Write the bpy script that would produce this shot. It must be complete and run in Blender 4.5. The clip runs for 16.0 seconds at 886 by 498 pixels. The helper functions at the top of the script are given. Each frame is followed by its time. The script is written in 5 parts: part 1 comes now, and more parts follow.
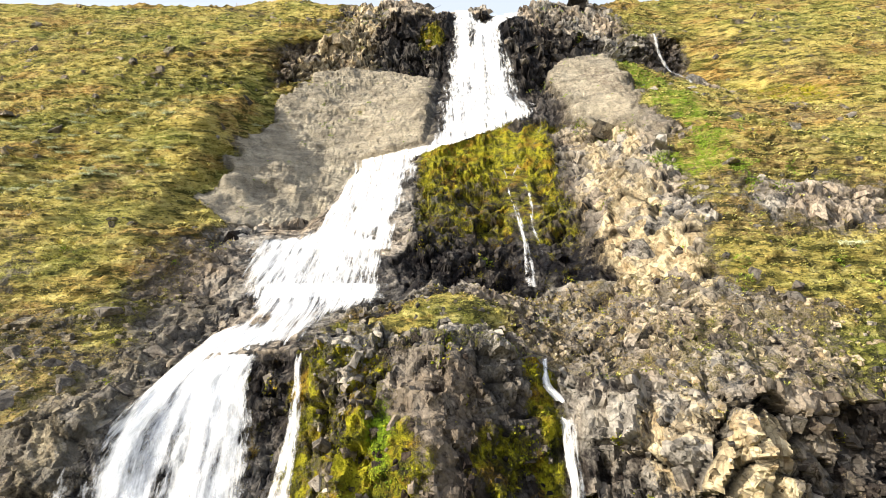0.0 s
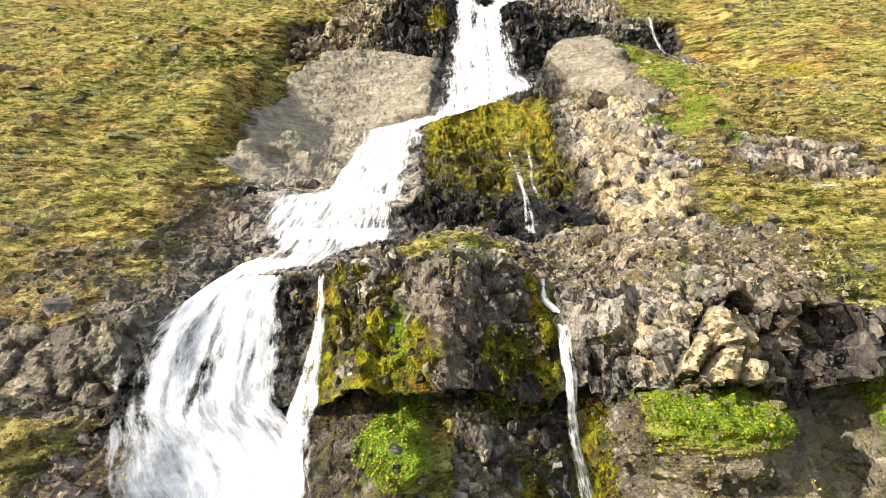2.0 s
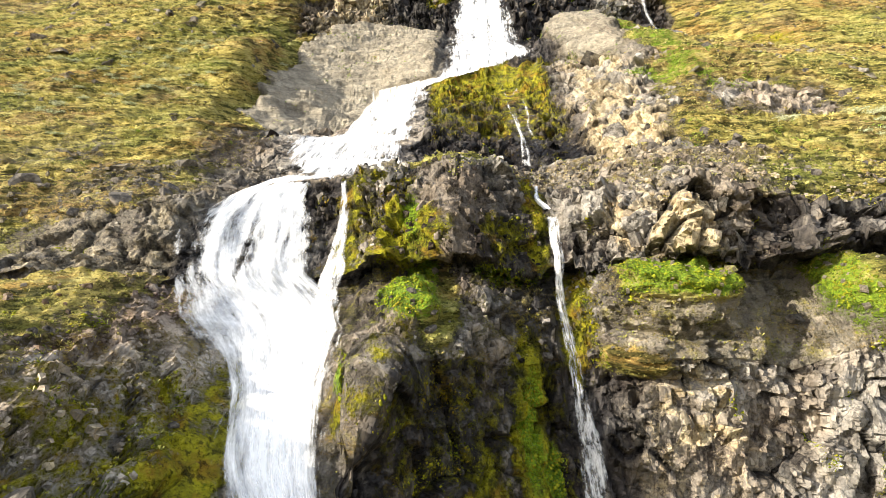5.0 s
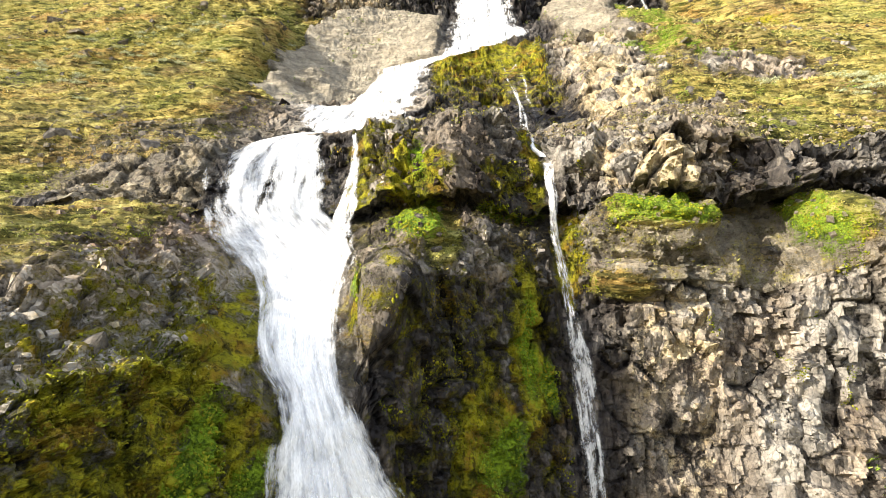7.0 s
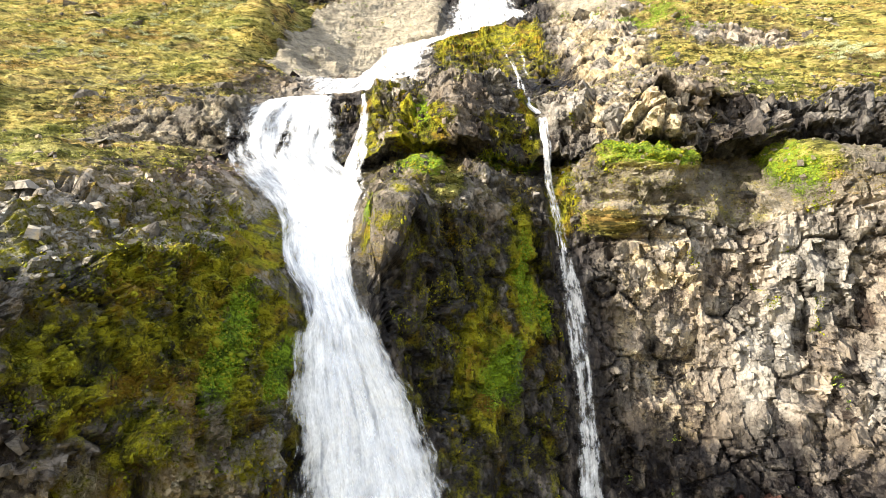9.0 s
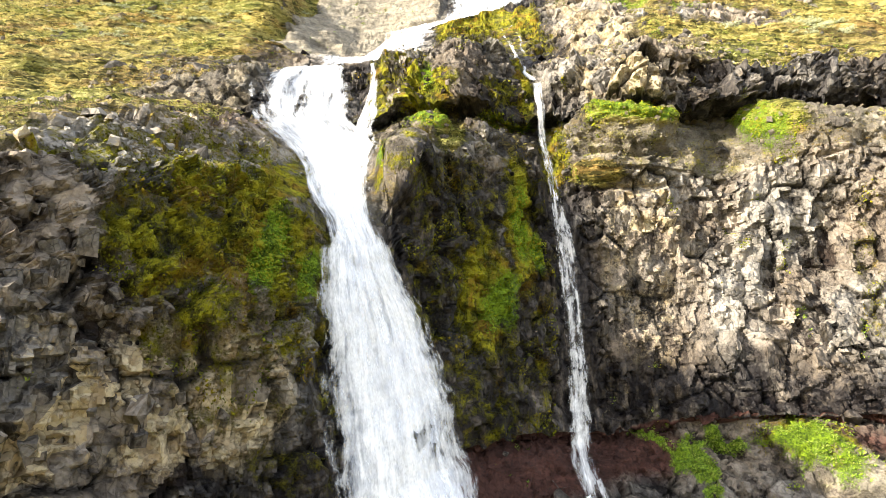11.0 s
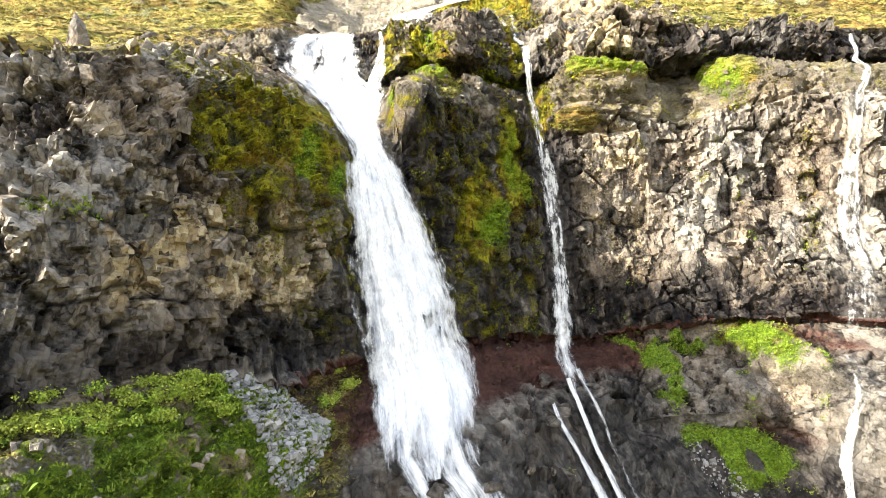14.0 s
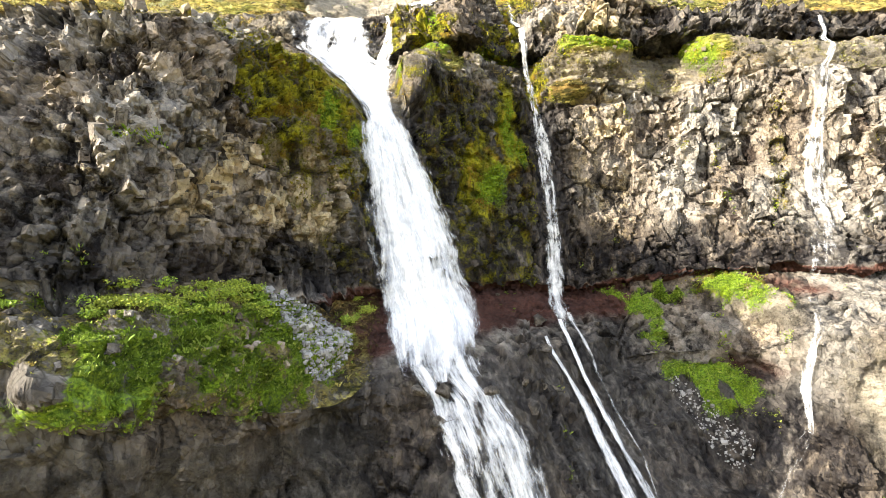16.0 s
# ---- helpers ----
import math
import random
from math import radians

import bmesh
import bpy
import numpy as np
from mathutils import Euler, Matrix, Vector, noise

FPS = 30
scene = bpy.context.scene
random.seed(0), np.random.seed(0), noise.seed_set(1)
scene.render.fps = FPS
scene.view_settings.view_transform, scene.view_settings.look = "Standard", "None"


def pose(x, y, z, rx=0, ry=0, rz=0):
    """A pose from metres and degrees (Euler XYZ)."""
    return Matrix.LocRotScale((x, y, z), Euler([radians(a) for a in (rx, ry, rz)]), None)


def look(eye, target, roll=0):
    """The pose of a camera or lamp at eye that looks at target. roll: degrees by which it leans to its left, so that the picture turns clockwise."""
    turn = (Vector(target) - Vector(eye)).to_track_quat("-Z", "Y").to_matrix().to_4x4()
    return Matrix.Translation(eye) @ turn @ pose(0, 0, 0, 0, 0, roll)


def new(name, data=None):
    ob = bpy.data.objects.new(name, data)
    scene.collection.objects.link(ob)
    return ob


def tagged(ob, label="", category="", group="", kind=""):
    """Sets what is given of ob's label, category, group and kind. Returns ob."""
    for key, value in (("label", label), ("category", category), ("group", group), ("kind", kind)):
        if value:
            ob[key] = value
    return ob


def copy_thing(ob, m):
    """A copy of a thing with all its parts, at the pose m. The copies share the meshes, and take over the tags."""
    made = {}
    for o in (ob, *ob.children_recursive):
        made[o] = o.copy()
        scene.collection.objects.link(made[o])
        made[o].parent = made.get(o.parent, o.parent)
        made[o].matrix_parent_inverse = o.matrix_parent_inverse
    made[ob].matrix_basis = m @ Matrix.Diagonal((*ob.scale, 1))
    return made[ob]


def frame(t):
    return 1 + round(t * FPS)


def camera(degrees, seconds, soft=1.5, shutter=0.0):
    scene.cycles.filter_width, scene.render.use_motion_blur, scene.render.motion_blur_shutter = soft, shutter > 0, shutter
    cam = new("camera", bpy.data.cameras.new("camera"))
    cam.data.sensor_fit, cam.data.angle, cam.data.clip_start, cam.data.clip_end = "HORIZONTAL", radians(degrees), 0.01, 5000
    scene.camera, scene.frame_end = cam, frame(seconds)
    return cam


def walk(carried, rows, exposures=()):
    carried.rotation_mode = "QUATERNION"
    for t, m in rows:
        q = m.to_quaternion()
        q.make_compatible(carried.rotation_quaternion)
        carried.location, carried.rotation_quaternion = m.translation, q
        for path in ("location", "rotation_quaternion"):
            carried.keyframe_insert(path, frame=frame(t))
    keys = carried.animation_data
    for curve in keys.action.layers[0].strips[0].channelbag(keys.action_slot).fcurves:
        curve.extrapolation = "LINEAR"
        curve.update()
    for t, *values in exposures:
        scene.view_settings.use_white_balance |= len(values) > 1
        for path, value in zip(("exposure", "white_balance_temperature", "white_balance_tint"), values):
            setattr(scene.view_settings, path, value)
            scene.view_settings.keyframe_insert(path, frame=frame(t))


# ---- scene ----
cam = camera(80.0, 16.0, soft=0.35)
# seconds, x, y, z, yaw, pitch, roll
PATH = [
    (0, -0.00, -0.00, 72.00, -0.00, -2.00, -0.00),
    (0.5, -0.24, -1.15, 70.63, -0.03, -2.01, 0.03),
    (1, -0.44, -2.28, 69.30, -0.05, -2.01, 0.07),
    (1.5, -0.59, -3.38, 67.94, -0.06, -2.00, 0.11),
    (2, -0.72, -4.47, 66.55, -0.06, -2.00, 0.13),
    (2.5, -0.86, -5.61, 65.15, -0.05, -2.01, 0.15),
    (3, -0.94, -6.82, 63.76, -0.05, -2.02, 0.18),
    (3.5, -0.96, -8.00, 62.43, -0.05, -2.02, 0.22),
    (4, -1.03, -9.12, 61.05, -0.04, -2.01, 0.24),
    (6.5, -1.53, -14.38, 54.38, -0.02, -1.88, 0.20),
    (7, -1.55, -15.36, 53.05, -0.00, -1.86, 0.18),
    (7.5, -1.56, -16.33, 51.73, 0.04, -1.86, 0.16),
    (8, -1.58, -17.30, 50.50, 0.06, -1.86, 0.14),
    (8.5, -1.67, -18.36, 49.24, 0.08, -1.88, 0.17),
    (9, -1.75, -19.51, 48.02, 0.06, -1.91, 0.18),
    (11.5, -2.25, -26.01, 42.04, -0.08, -2.00, 0.01),
    (12, -2.29, -27.37, 40.86, -0.12, -1.98, -0.07),
    (12.5, -2.35, -28.73, 39.73, -0.16, -1.94, -0.18),
    (13, -2.41, -30.05, 38.57, -0.21, -1.88, -0.28),
    (13.5, -2.50, -31.43, 37.39, -0.24, -1.85, -0.36),
    (14, -2.59, -32.85, 36.25, -0.25, -1.83, -0.41),
    (14.5, -2.67, -34.28, 35.11, -0.24, -1.81, -0.46),
    (15, -2.80, -35.70, 33.95, -0.23, -1.78, -0.50),
    (15.5, -2.94, -37.17, 32.77, -0.23, -1.74, -0.55),
    (16, -3.06, -38.64, 31.59, -0.24, -1.69, -0.58),
]
walk(cam, [(t, pose(x, y, z, 90 + pitch, 0, yaw) @ pose(0, 0, 0, 0, 0, roll)) for t, x, y, z, yaw, pitch, roll in PATH],
     [(0, 0.8), (4, 0.95), (6.5, 1.13), (9, 1.33), (12.5, 1.58), (16, 1.72)])

# ---- sky, sun ----
TO_SUN = Vector((-0.82, -0.30, 0.415)).normalized()
world = bpy.data.worlds.new("sky")
scene.world = world
world.use_nodes = True
wn = world.node_tree.nodes
wl = world.node_tree.links
sky = wn.new("ShaderNodeTexSky")
sky.sky_type = "NISHITA"
sky.sun_disc = False
sky.sun_elevation = math.asin(TO_SUN.z)
sky.sun_rotation = math.atan2(TO_SUN.x, TO_SUN.y)
sky.dust_density = 9.0
sky.ozone_density = 0.6
wn["Background"].inputs["Strength"].default_value = 0.14
haze = wn.new("ShaderNodeMix")  # thin bright cirrus over the whole sky
haze.data_type = "RGBA"
haze.inputs["Factor"].default_value = 0.7
haze.inputs[7].default_value = (4.35, 4.75, 5.35, 1)
wl.new(sky.outputs["Color"], haze.inputs[6])
wl.new(haze.outputs[2], wn["Background"].inputs["Color"])
sun = new("sun", bpy.data.lights.new("sun", "SUN"))
sun.data.energy = 5.0
sun.data.angle = radians(0.6)
sun.data.color = (1.0, 0.93, 0.79)
sun.matrix_world = look(TO_SUN * 300, (0, 0, 0))


# ---- node helpers ----
class Mat:
    """A small builder for node materials."""

    def __init__(self, name, rough=0.9, spec=0.3):
        self.m = bpy.data.materials.new(name)
        self.m.use_nodes = True
        self.t = self.m.node_tree
        self.b = self.t.nodes["Principled BSDF"]
        self.b.inputs["Roughness"].default_value = rough
        self.b.inputs["Specular IOR Level"].default_value = spec
        self.pos = self.t.nodes.new("ShaderNodeTexCoord").outputs["Object"]

    def put(self, socket, value):
        if isinstance(value, bpy.types.NodeSocket):
            self.t.links.new(value, socket)
        elif value is not None:
            socket.default_value = value

    def scaled(self, vec, s):
        n = self.t.nodes.new("ShaderNodeMapping")
        n.inputs["Scale"].default_value = s
        self.put(n.inputs["Vector"], vec)
        return n.outputs["Vector"]

    def noise(self, scale, detail=4.0, rough=0.6, vec=None):
        n = self.t.nodes.new("ShaderNodeTexNoise")
        n.inputs["Scale"].default_value = scale
        n.inputs["Detail"].default_value = detail
        n.inputs["Roughness"].default_value = rough
        self.put(n.inputs["Vector"], vec if vec is not None else self.pos)
        return n.outputs["Fac"]

    def math_vec(self, vec, fac):
        """vec pushed about by a noise, so that cells lose their straight sides."""
        n = self.t.nodes.new("ShaderNodeVectorMath")
        n.operation = "ADD"
        self.put(n.inputs[0], vec)
        self.put(n.inputs[1], fac)
        return n.outputs[0]

    def cells(self, scale, vec=None, feature="F1", out="Color"):
        n = self.t.nodes.new("ShaderNodeTexVoronoi")
        n.feature = feature
        n.inputs["Scale"].default_value = scale
        self.put(n.inputs["Vector"], vec if vec is not None else self.pos)
        return n.outputs[out]

    def planes(self, scale, vec):
        """Broken rock as tilted planes with sharp breaks between them: the height in metres, and each plane's own number."""
        v = self.t.nodes.new("ShaderNodeTexVoronoi")
        v.inputs["Scale"].default_value = scale
        self.put(v.inputs["Vector"], vec)
        out = []
        for op, a, b in (("SUBTRACT", vec, v.outputs["Position"]), ("SUBTRACT", v.outputs["Color"], None)):
            n = self.t.nodes.new("ShaderNodeVectorMath")
            n.operation = op
            self.put(n.inputs[0], a)
            self.put(n.inputs[1], b if b is not None else (0.5, 0.5, 0.5))
            out.append(n.outputs[0])
        d = self.t.nodes.new("ShaderNodeVectorMath")
        d.operation = "DOT_PRODUCT"
        self.put(d.inputs[0], out[0])
        self.put(d.inputs[1], out[1])
        return d.outputs["Value"], v.outputs["Color"]

    def math(self, op, a, b=0.0, c=0.0, clamp=False):
        n = self.t.nodes.new("ShaderNodeMath")
        n.operation, n.use_clamp = op, clamp
        for k, v in enumerate((a, b, c)):
            self.put(n.inputs[k], v)
        return n.outputs[0]

    def ramp(self, fac, lo, hi):
        """0 below lo, 1 above hi."""
        n = self.t.nodes.new("ShaderNodeMapRange")
        n.inputs["From Min"].default_value, n.inputs["From Max"].default_value = lo, hi
        self.put(n.inputs["Value"], fac)
        return n.outputs[0]

    def mix(self, fac, a, b):
        n = self.t.nodes.new("ShaderNodeMix")
        n.data_type = "RGBA"
        self.put(n.inputs["Factor"], fac)
        self.put(n.inputs[6], (*a, 1) if isinstance(a, tuple) else a)
        self.put(n.inputs[7], (*b, 1) if isinstance(b, tuple) else b)
        return n.outputs[2]

    def attr(self, name):
        n = self.t.nodes.new("ShaderNodeAttribute")
        n.attribute_name = name
        return n.outputs["Fac"]

    def bump(self, height, strength=0.5, distance=0.1):
        n = self.t.nodes.new("ShaderNodeBump")
        n.inputs["Strength"].default_value = strength
        n.inputs["Distance"].default_value = distance
        self.put(n.inputs["Height"], height)
        self.put(self.b.inputs["Normal"], n.outputs["Normal"])

    def colour(self, c):
        self.put(self.b.inputs["Base Color"], (*c, 1) if isinstance(c, tuple) else c)
        return self


# ---- terrain material: rock, tuff, red soil, grass and moss by the cover of the ground ----
def terrain_material():
    k = Mat("hillside_ground", 0.93, 0.1)
    big, mid, fine = k.noise(0.11, 5), k.noise(0.7, 6, 0.65), k.noise(5.0, 5, 0.65)
    grit = k.noise(16.0, 3, 0.7)
    strat = k.noise(1.0, 5, 0.6, k.scaled(k.pos, (0.12, 0.12, 1.6)))
    drip = k.noise(1.0, 5, 0.6, k.scaled(k.pos, (1.3, 1.3, 0.13)))
    edge = k.math("ADD", k.math("MULTIPLY", mid, 0.6), k.math("MULTIPLY", fine, 0.4))

    def patch(name, sharp=0.12):
        f = k.math("ADD", k.attr(name), k.math("MULTIPLY_ADD", edge, 1.7, -0.85))
        return k.ramp(f, 0.5 - sharp, 0.5 + sharp)

    def but(fac):
        return k.math("SUBTRACT", 1.0, fac)

    island = k.t.nodes.new("ShaderNodeNewGeometry").outputs["Random Per Island"]
    own = k.math("MULTIPLY", k.attr("block"), k.math("MULTIPLY_ADD", island, 0.5, -0.25))
    # broken rock: large plates, chips on them, and the open joints between both
    shoved = k.math_vec(k.scaled(k.pos, (1, 1, 0.6)), k.math("MULTIPLY", k.noise(0.7, 3, 0.5), 0.4))
    plate, plate_tone = k.planes(0.62, shoved)
    chip, chip_tone = k.planes(1.7, shoved)
    flake, flake_tone = k.planes(4.6, shoved)
    gap_wide = k.ramp(k.cells(0.62, shoved, "DISTANCE_TO_EDGE", "Distance"), 0.0, 0.035)
    gap = k.ramp(k.cells(1.7, shoved, "DISTANCE_TO_EDGE", "Distance"), 0.0, 0.032)
    shut = k.ramp(k.noise(0.55, 4), 0.42, 0.6)
    open_joint = k.math("MULTIPLY", but(k.math("MINIMUM", k.math("MAXIMUM", gap_wide, k.ramp(k.noise(0.8, 3), 0.5, 0.62)), k.math("MAXIMUM", gap, shut))), 0.3)
    tone = k.math("ADD", k.math("MULTIPLY", mid, 0.42), k.math("ADD", k.math("MULTIPLY", plate_tone, 0.26), k.math("MULTIPLY_ADD", chip_tone, 0.12, 0.04)))
    tone = k.math("ADD", tone, k.math("MULTIPLY", k.attr("facet_and_light"), 0.32))
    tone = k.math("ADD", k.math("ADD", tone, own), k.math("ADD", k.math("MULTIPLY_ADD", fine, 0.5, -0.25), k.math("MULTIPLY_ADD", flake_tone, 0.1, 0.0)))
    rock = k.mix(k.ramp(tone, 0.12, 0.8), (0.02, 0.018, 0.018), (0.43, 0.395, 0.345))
    rock = k.mix(k.math("MULTIPLY", k.ramp(big, 0.42, 0.6), 0.55), rock, k.mix(k.ramp(tone, 0.2, 0.7), (0.06, 0.04, 0.027), (0.38, 0.28, 0.18)))
    tan = k.mix(k.ramp(k.math("ADD", k.math("MULTIPLY", k.noise(1.6, 5), 0.5), k.math("MULTIPLY", chip_tone, 0.5)), 0.3, 0.7), (0.33, 0.245, 0.14), (0.60, 0.505, 0.33))
    tan = k.mix(k.math("MULTIPLY", k.ramp(k.noise(4.0, 5, 0.75), 0.54, 0.66), 0.55), tan, (0.11, 0.085, 0.06))
    rock = k.mix(k.math("MULTIPLY", patch("tan", 0.1), k.ramp(k.cells(0.45), 0.25, 0.5)), rock, tan)
    # joint lines near black: the shade inside them is put into the colour
    rock = k.mix(open_joint, rock, (0.008, 0.007, 0.006))
    bed = k.math("ADD", k.math("MULTIPLY", strat, 0.25), k.math("MULTIPLY", k.noise(0.3, 6, 0.7), 0.75))
    tuff = k.mix(k.ramp(bed, 0.34, 0.6), (0.16, 0.14, 0.11), (0.46, 0.405, 0.31))
    tuff = k.mix(k.math("MULTIPLY", k.ramp(k.noise(1.0, 5, 0.7, k.scaled(k.pos, (0.3, 0.3, 2.2))), 0.55, 0.66), 0.5), tuff, (0.10, 0.085, 0.066))
    tuff = k.mix(k.math("MULTIPLY", k.ramp(k.noise(3.0, 6, 0.8), 0.53, 0.63), 0.7), tuff, (0.12, 0.10, 0.08))
    tuff = k.mix(k.math("MULTIPLY", k.ramp(k.noise(8.0, 3, 0.7), 0.56, 0.68), 0.5), tuff, (0.60, 0.53, 0.41))
    in_tuff = patch("tuff", 0.2)
    c = k.mix(in_tuff, rock, tuff)
    # shade of the deeper crevices, painted near black along the joints
    joint_shade = k.math("MULTIPLY", k.attr("joint"), but(k.math("MULTIPLY", in_tuff, 0.7)))
    c = k.mix(joint_shade, c, (0.010, 0.009, 0.008))
    red = k.mix(k.ramp(strat, 0.3, 0.7), (0.04, 0.02, 0.016), (0.115, 0.053, 0.04))
    red = k.mix(k.math("MULTIPLY", k.ramp(fine, 0.5, 0.62), 0.6), red, (0.035, 0.02, 0.016))
    c = k.mix(patch("red", 0.25), c, red)
    # wet rock, and shade put into the colour with the same near-black
    wet_and_shade = k.math("MULTIPLY", patch("wet_and_shade", 0.35), k.ramp(drip, 0.2, 0.5))
    c = k.mix(k.math("MULTIPLY", wet_and_shade, 0.92), c, k.mix(k.ramp(tone, 0.3, 0.9), (0.007, 0.006, 0.007), (0.045, 0.041, 0.043)))
    # dry grass: straw and olive in long streaks along the slope, rust and green in broad patches; the shade between the
    # tufts is painted in as dark streaks and specks
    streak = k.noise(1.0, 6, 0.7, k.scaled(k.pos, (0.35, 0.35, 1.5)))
    g1 = k.mix(k.ramp(k.noise(1.0, 5, 0.6, k.scaled(k.pos, (0.13, 0.13, 0.3))), 0.36, 0.64), (0.20, 0.19, 0.042), (0.54, 0.43, 0.125))
    g1 = k.mix(k.math("MULTIPLY", k.ramp(k.noise(1.0, 5, 0.7, k.scaled(k.pos, (0.05, 0.05, 0.2))), 0.5, 0.6), 0.6), g1, (0.36, 0.18, 0.065))
    turf = k.noise(1.0, 5, 0.65, k.scaled(k.pos, (0.045, 0.045, 0.11)))
    g1 = k.mix(k.math("MULTIPLY", k.ramp(turf, 0.52, 0.6), 0.6), g1, k.mix(k.ramp(fine, 0.4, 0.6), (0.085, 0.115, 0.022), (0.25, 0.28, 0.06)))
    g1 = k.mix(k.math("MULTIPLY", k.ramp(turf, 0.47, 0.40), 0.75), g1, k.mix(k.ramp(fine, 0.4, 0.6), (0.13, 0.085, 0.04), (0.38, 0.26, 0.11)))
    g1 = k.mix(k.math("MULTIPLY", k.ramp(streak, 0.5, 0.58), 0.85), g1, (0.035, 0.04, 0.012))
    g1 = k.mix(k.math("MULTIPLY", k.ramp(streak, 0.47, 0.38), 0.6), g1, (0.60, 0.53, 0.20))
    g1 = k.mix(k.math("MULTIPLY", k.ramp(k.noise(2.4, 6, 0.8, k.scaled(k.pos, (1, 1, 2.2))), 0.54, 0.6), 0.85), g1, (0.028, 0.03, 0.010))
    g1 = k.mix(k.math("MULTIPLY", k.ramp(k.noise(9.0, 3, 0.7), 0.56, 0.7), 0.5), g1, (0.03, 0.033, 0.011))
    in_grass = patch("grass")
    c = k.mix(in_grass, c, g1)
    # moss: olive and orange cushions with black gaps that run down the rock
    hang = k.noise(1.0, 5, 0.7, k.scaled(k.pos, (2.2, 2.2, 0.7)))
    m1 = k.mix(k.ramp(mid, 0.35, 0.65), (0.06, 0.065, 0.010), (0.38, 0.35, 0.018))
    m1 = k.mix(k.math("MULTIPLY", k.ramp(k.noise(0.45, 4), 0.5, 0.64), 0.8), m1, (0.27, 0.15, 0.02))
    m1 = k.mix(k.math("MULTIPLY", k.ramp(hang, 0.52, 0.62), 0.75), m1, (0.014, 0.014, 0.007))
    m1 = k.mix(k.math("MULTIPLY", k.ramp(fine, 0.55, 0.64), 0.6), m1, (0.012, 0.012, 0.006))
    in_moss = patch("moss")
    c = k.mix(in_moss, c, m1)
    green = k.mix(k.ramp(fine, 0.35, 0.62), (0.045, 0.10, 0.008), (0.23, 0.35, 0.02))
    green = k.mix(k.math("MULTIPLY", k.ramp(hang, 0.54, 0.66), 0.6), green, (0.03, 0.055, 0.008))
    c = k.mix(k.math("MULTIPLY", patch("lush"), 0.9), c, green)
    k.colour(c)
    k.put(k.b.inputs["Roughness"], k.math("MULTIPLY_ADD", wet_and_shade, -0.5, 0.93))
    h = k.math("ADD", k.math("MULTIPLY", mid, 0.3), k.math("MULTIPLY", fine, 0.36))
    h = k.math("ADD", h, k.math("MULTIPLY", k.noise(1.0, 4, 0.7, k.scaled(k.pos, (0.9, 0.9, 3.4))), 0.6))
    bare = but(k.math("MAXIMUM", in_grass, k.math("MULTIPLY", in_moss, 0.7)))
    bare = k.math("MULTIPLY", bare, but(k.math("MULTIPLY", in_tuff, 0.68)))
    crag = k.math("ADD", k.math("MULTIPLY", plate, 1.2), k.math("ADD", k.math("MULTIPLY", chip, 1.35), k.math("MULTIPLY", flake, 1.0)))
    crag = k.math("ADD", k.math("ADD", crag, k.math("MULTIPLY", open_joint, -0.12)), k.math("MULTIPLY", grit, 0.02))
    h = k.math("ADD", k.math("MULTIPLY", h, k.math("MULTIPLY_ADD", bare, -0.85, 1.0)), k.math("MULTIPLY", crag, bare))
    k.bump(h, 1.0, 1.0)
    return k.m


GROUND = terrain_material()


# ---- numpy noise ----
def hashed(i, j, k, seed):
    n = (i * 374761393 + j * 668265263 + k * 2147483647 + seed * 1274126177).astype(np.int64) & 0xFFFFFFFF
    n = ((n ^ (n >> 13)) * 1274126177) & 0xFFFFFFFF
    n = ((n ^ (n >> 15)) * 2246822519) & 0xFFFFFFFF
    return ((n ^ (n >> 16)) & 0xFFFFFF) / float(0xFFFFFF)


def value_noise(p, size, seed=0):
    """Smooth noise in -1..1; size: metres a wave, one number or three."""
    q = p / np.asarray(size, float)
    c = np.floor(q).astype(np.int64)
    f = q - c
    f = f * f * f * (f * (f * 6 - 15) + 10)
    out = 0
    for a in (0, 1):
        for b in (0, 1):
            for d in (0, 1):
                w = (f[..., 0] if a else 1 - f[..., 0]) * (f[..., 1] if b else 1 - f[..., 1]) * (f[..., 2] if d else 1 - f[..., 2])
                out = out + w * hashed(c[..., 0] + a, c[..., 1] + b, c[..., 2] + d, seed)
    return out * 2 - 1


def fbm(p, size, octaves=4, seed=0, gain=0.5):
    total, amp = 0, 1.0
    for o in range(octaves):
        total = total + amp * value_noise(p + o * 17.3, np.asarray(size, float) / 2 ** o, seed + o)
        amp *= gain
    return total


def facets(p, size, seed, tilt=0.5):
    """Broken rock: each cell is a tilted plane; gives the offset (about -1..1), the distance to the joint and the cell's own number."""
    size = np.asarray(size, float)
    q = p / size
    c = np.floor(q).astype(np.int64)
    d1 = np.full(p.shape[:-1], 9.0)
    d2 = d1.copy()
    off = np.zeros(p.shape[:-1])
    own = np.zeros(p.shape[:-1])
    for a in (-1, 0, 1):
        for b in (-1, 0, 1):
            for d in (-1, 0, 1):
                i, j, k = c[..., 0] + a, c[..., 1] + b, c[..., 2] + d
                jit = np.stack([i + hashed(i, j, k, seed), j + hashed(i, j, k, seed + 1), k + hashed(i, j, k, seed + 2)], -1)
                r = q - jit
                dist = ((r * r) ** 2).sum(-1) ** 0.25
                h = hashed(i, j, k, seed + 3) * 2 - 1
                g = np.stack([hashed(i, j, k, seed + 4), hashed(i, j, k, seed + 5), hashed(i, j, k, seed + 6)], -1) * 2 - 1
                v = 0.4 * h + tilt * 2 * (g * r).sum(-1)
                near = dist < d1
                d2 = np.where(near, d1, np.minimum(d2, dist))
                off = np.where(near, v, off)
                own = np.where(near, h, own)
                d1 = np.where(near, dist, d1)
    return off, d2 - d1, own


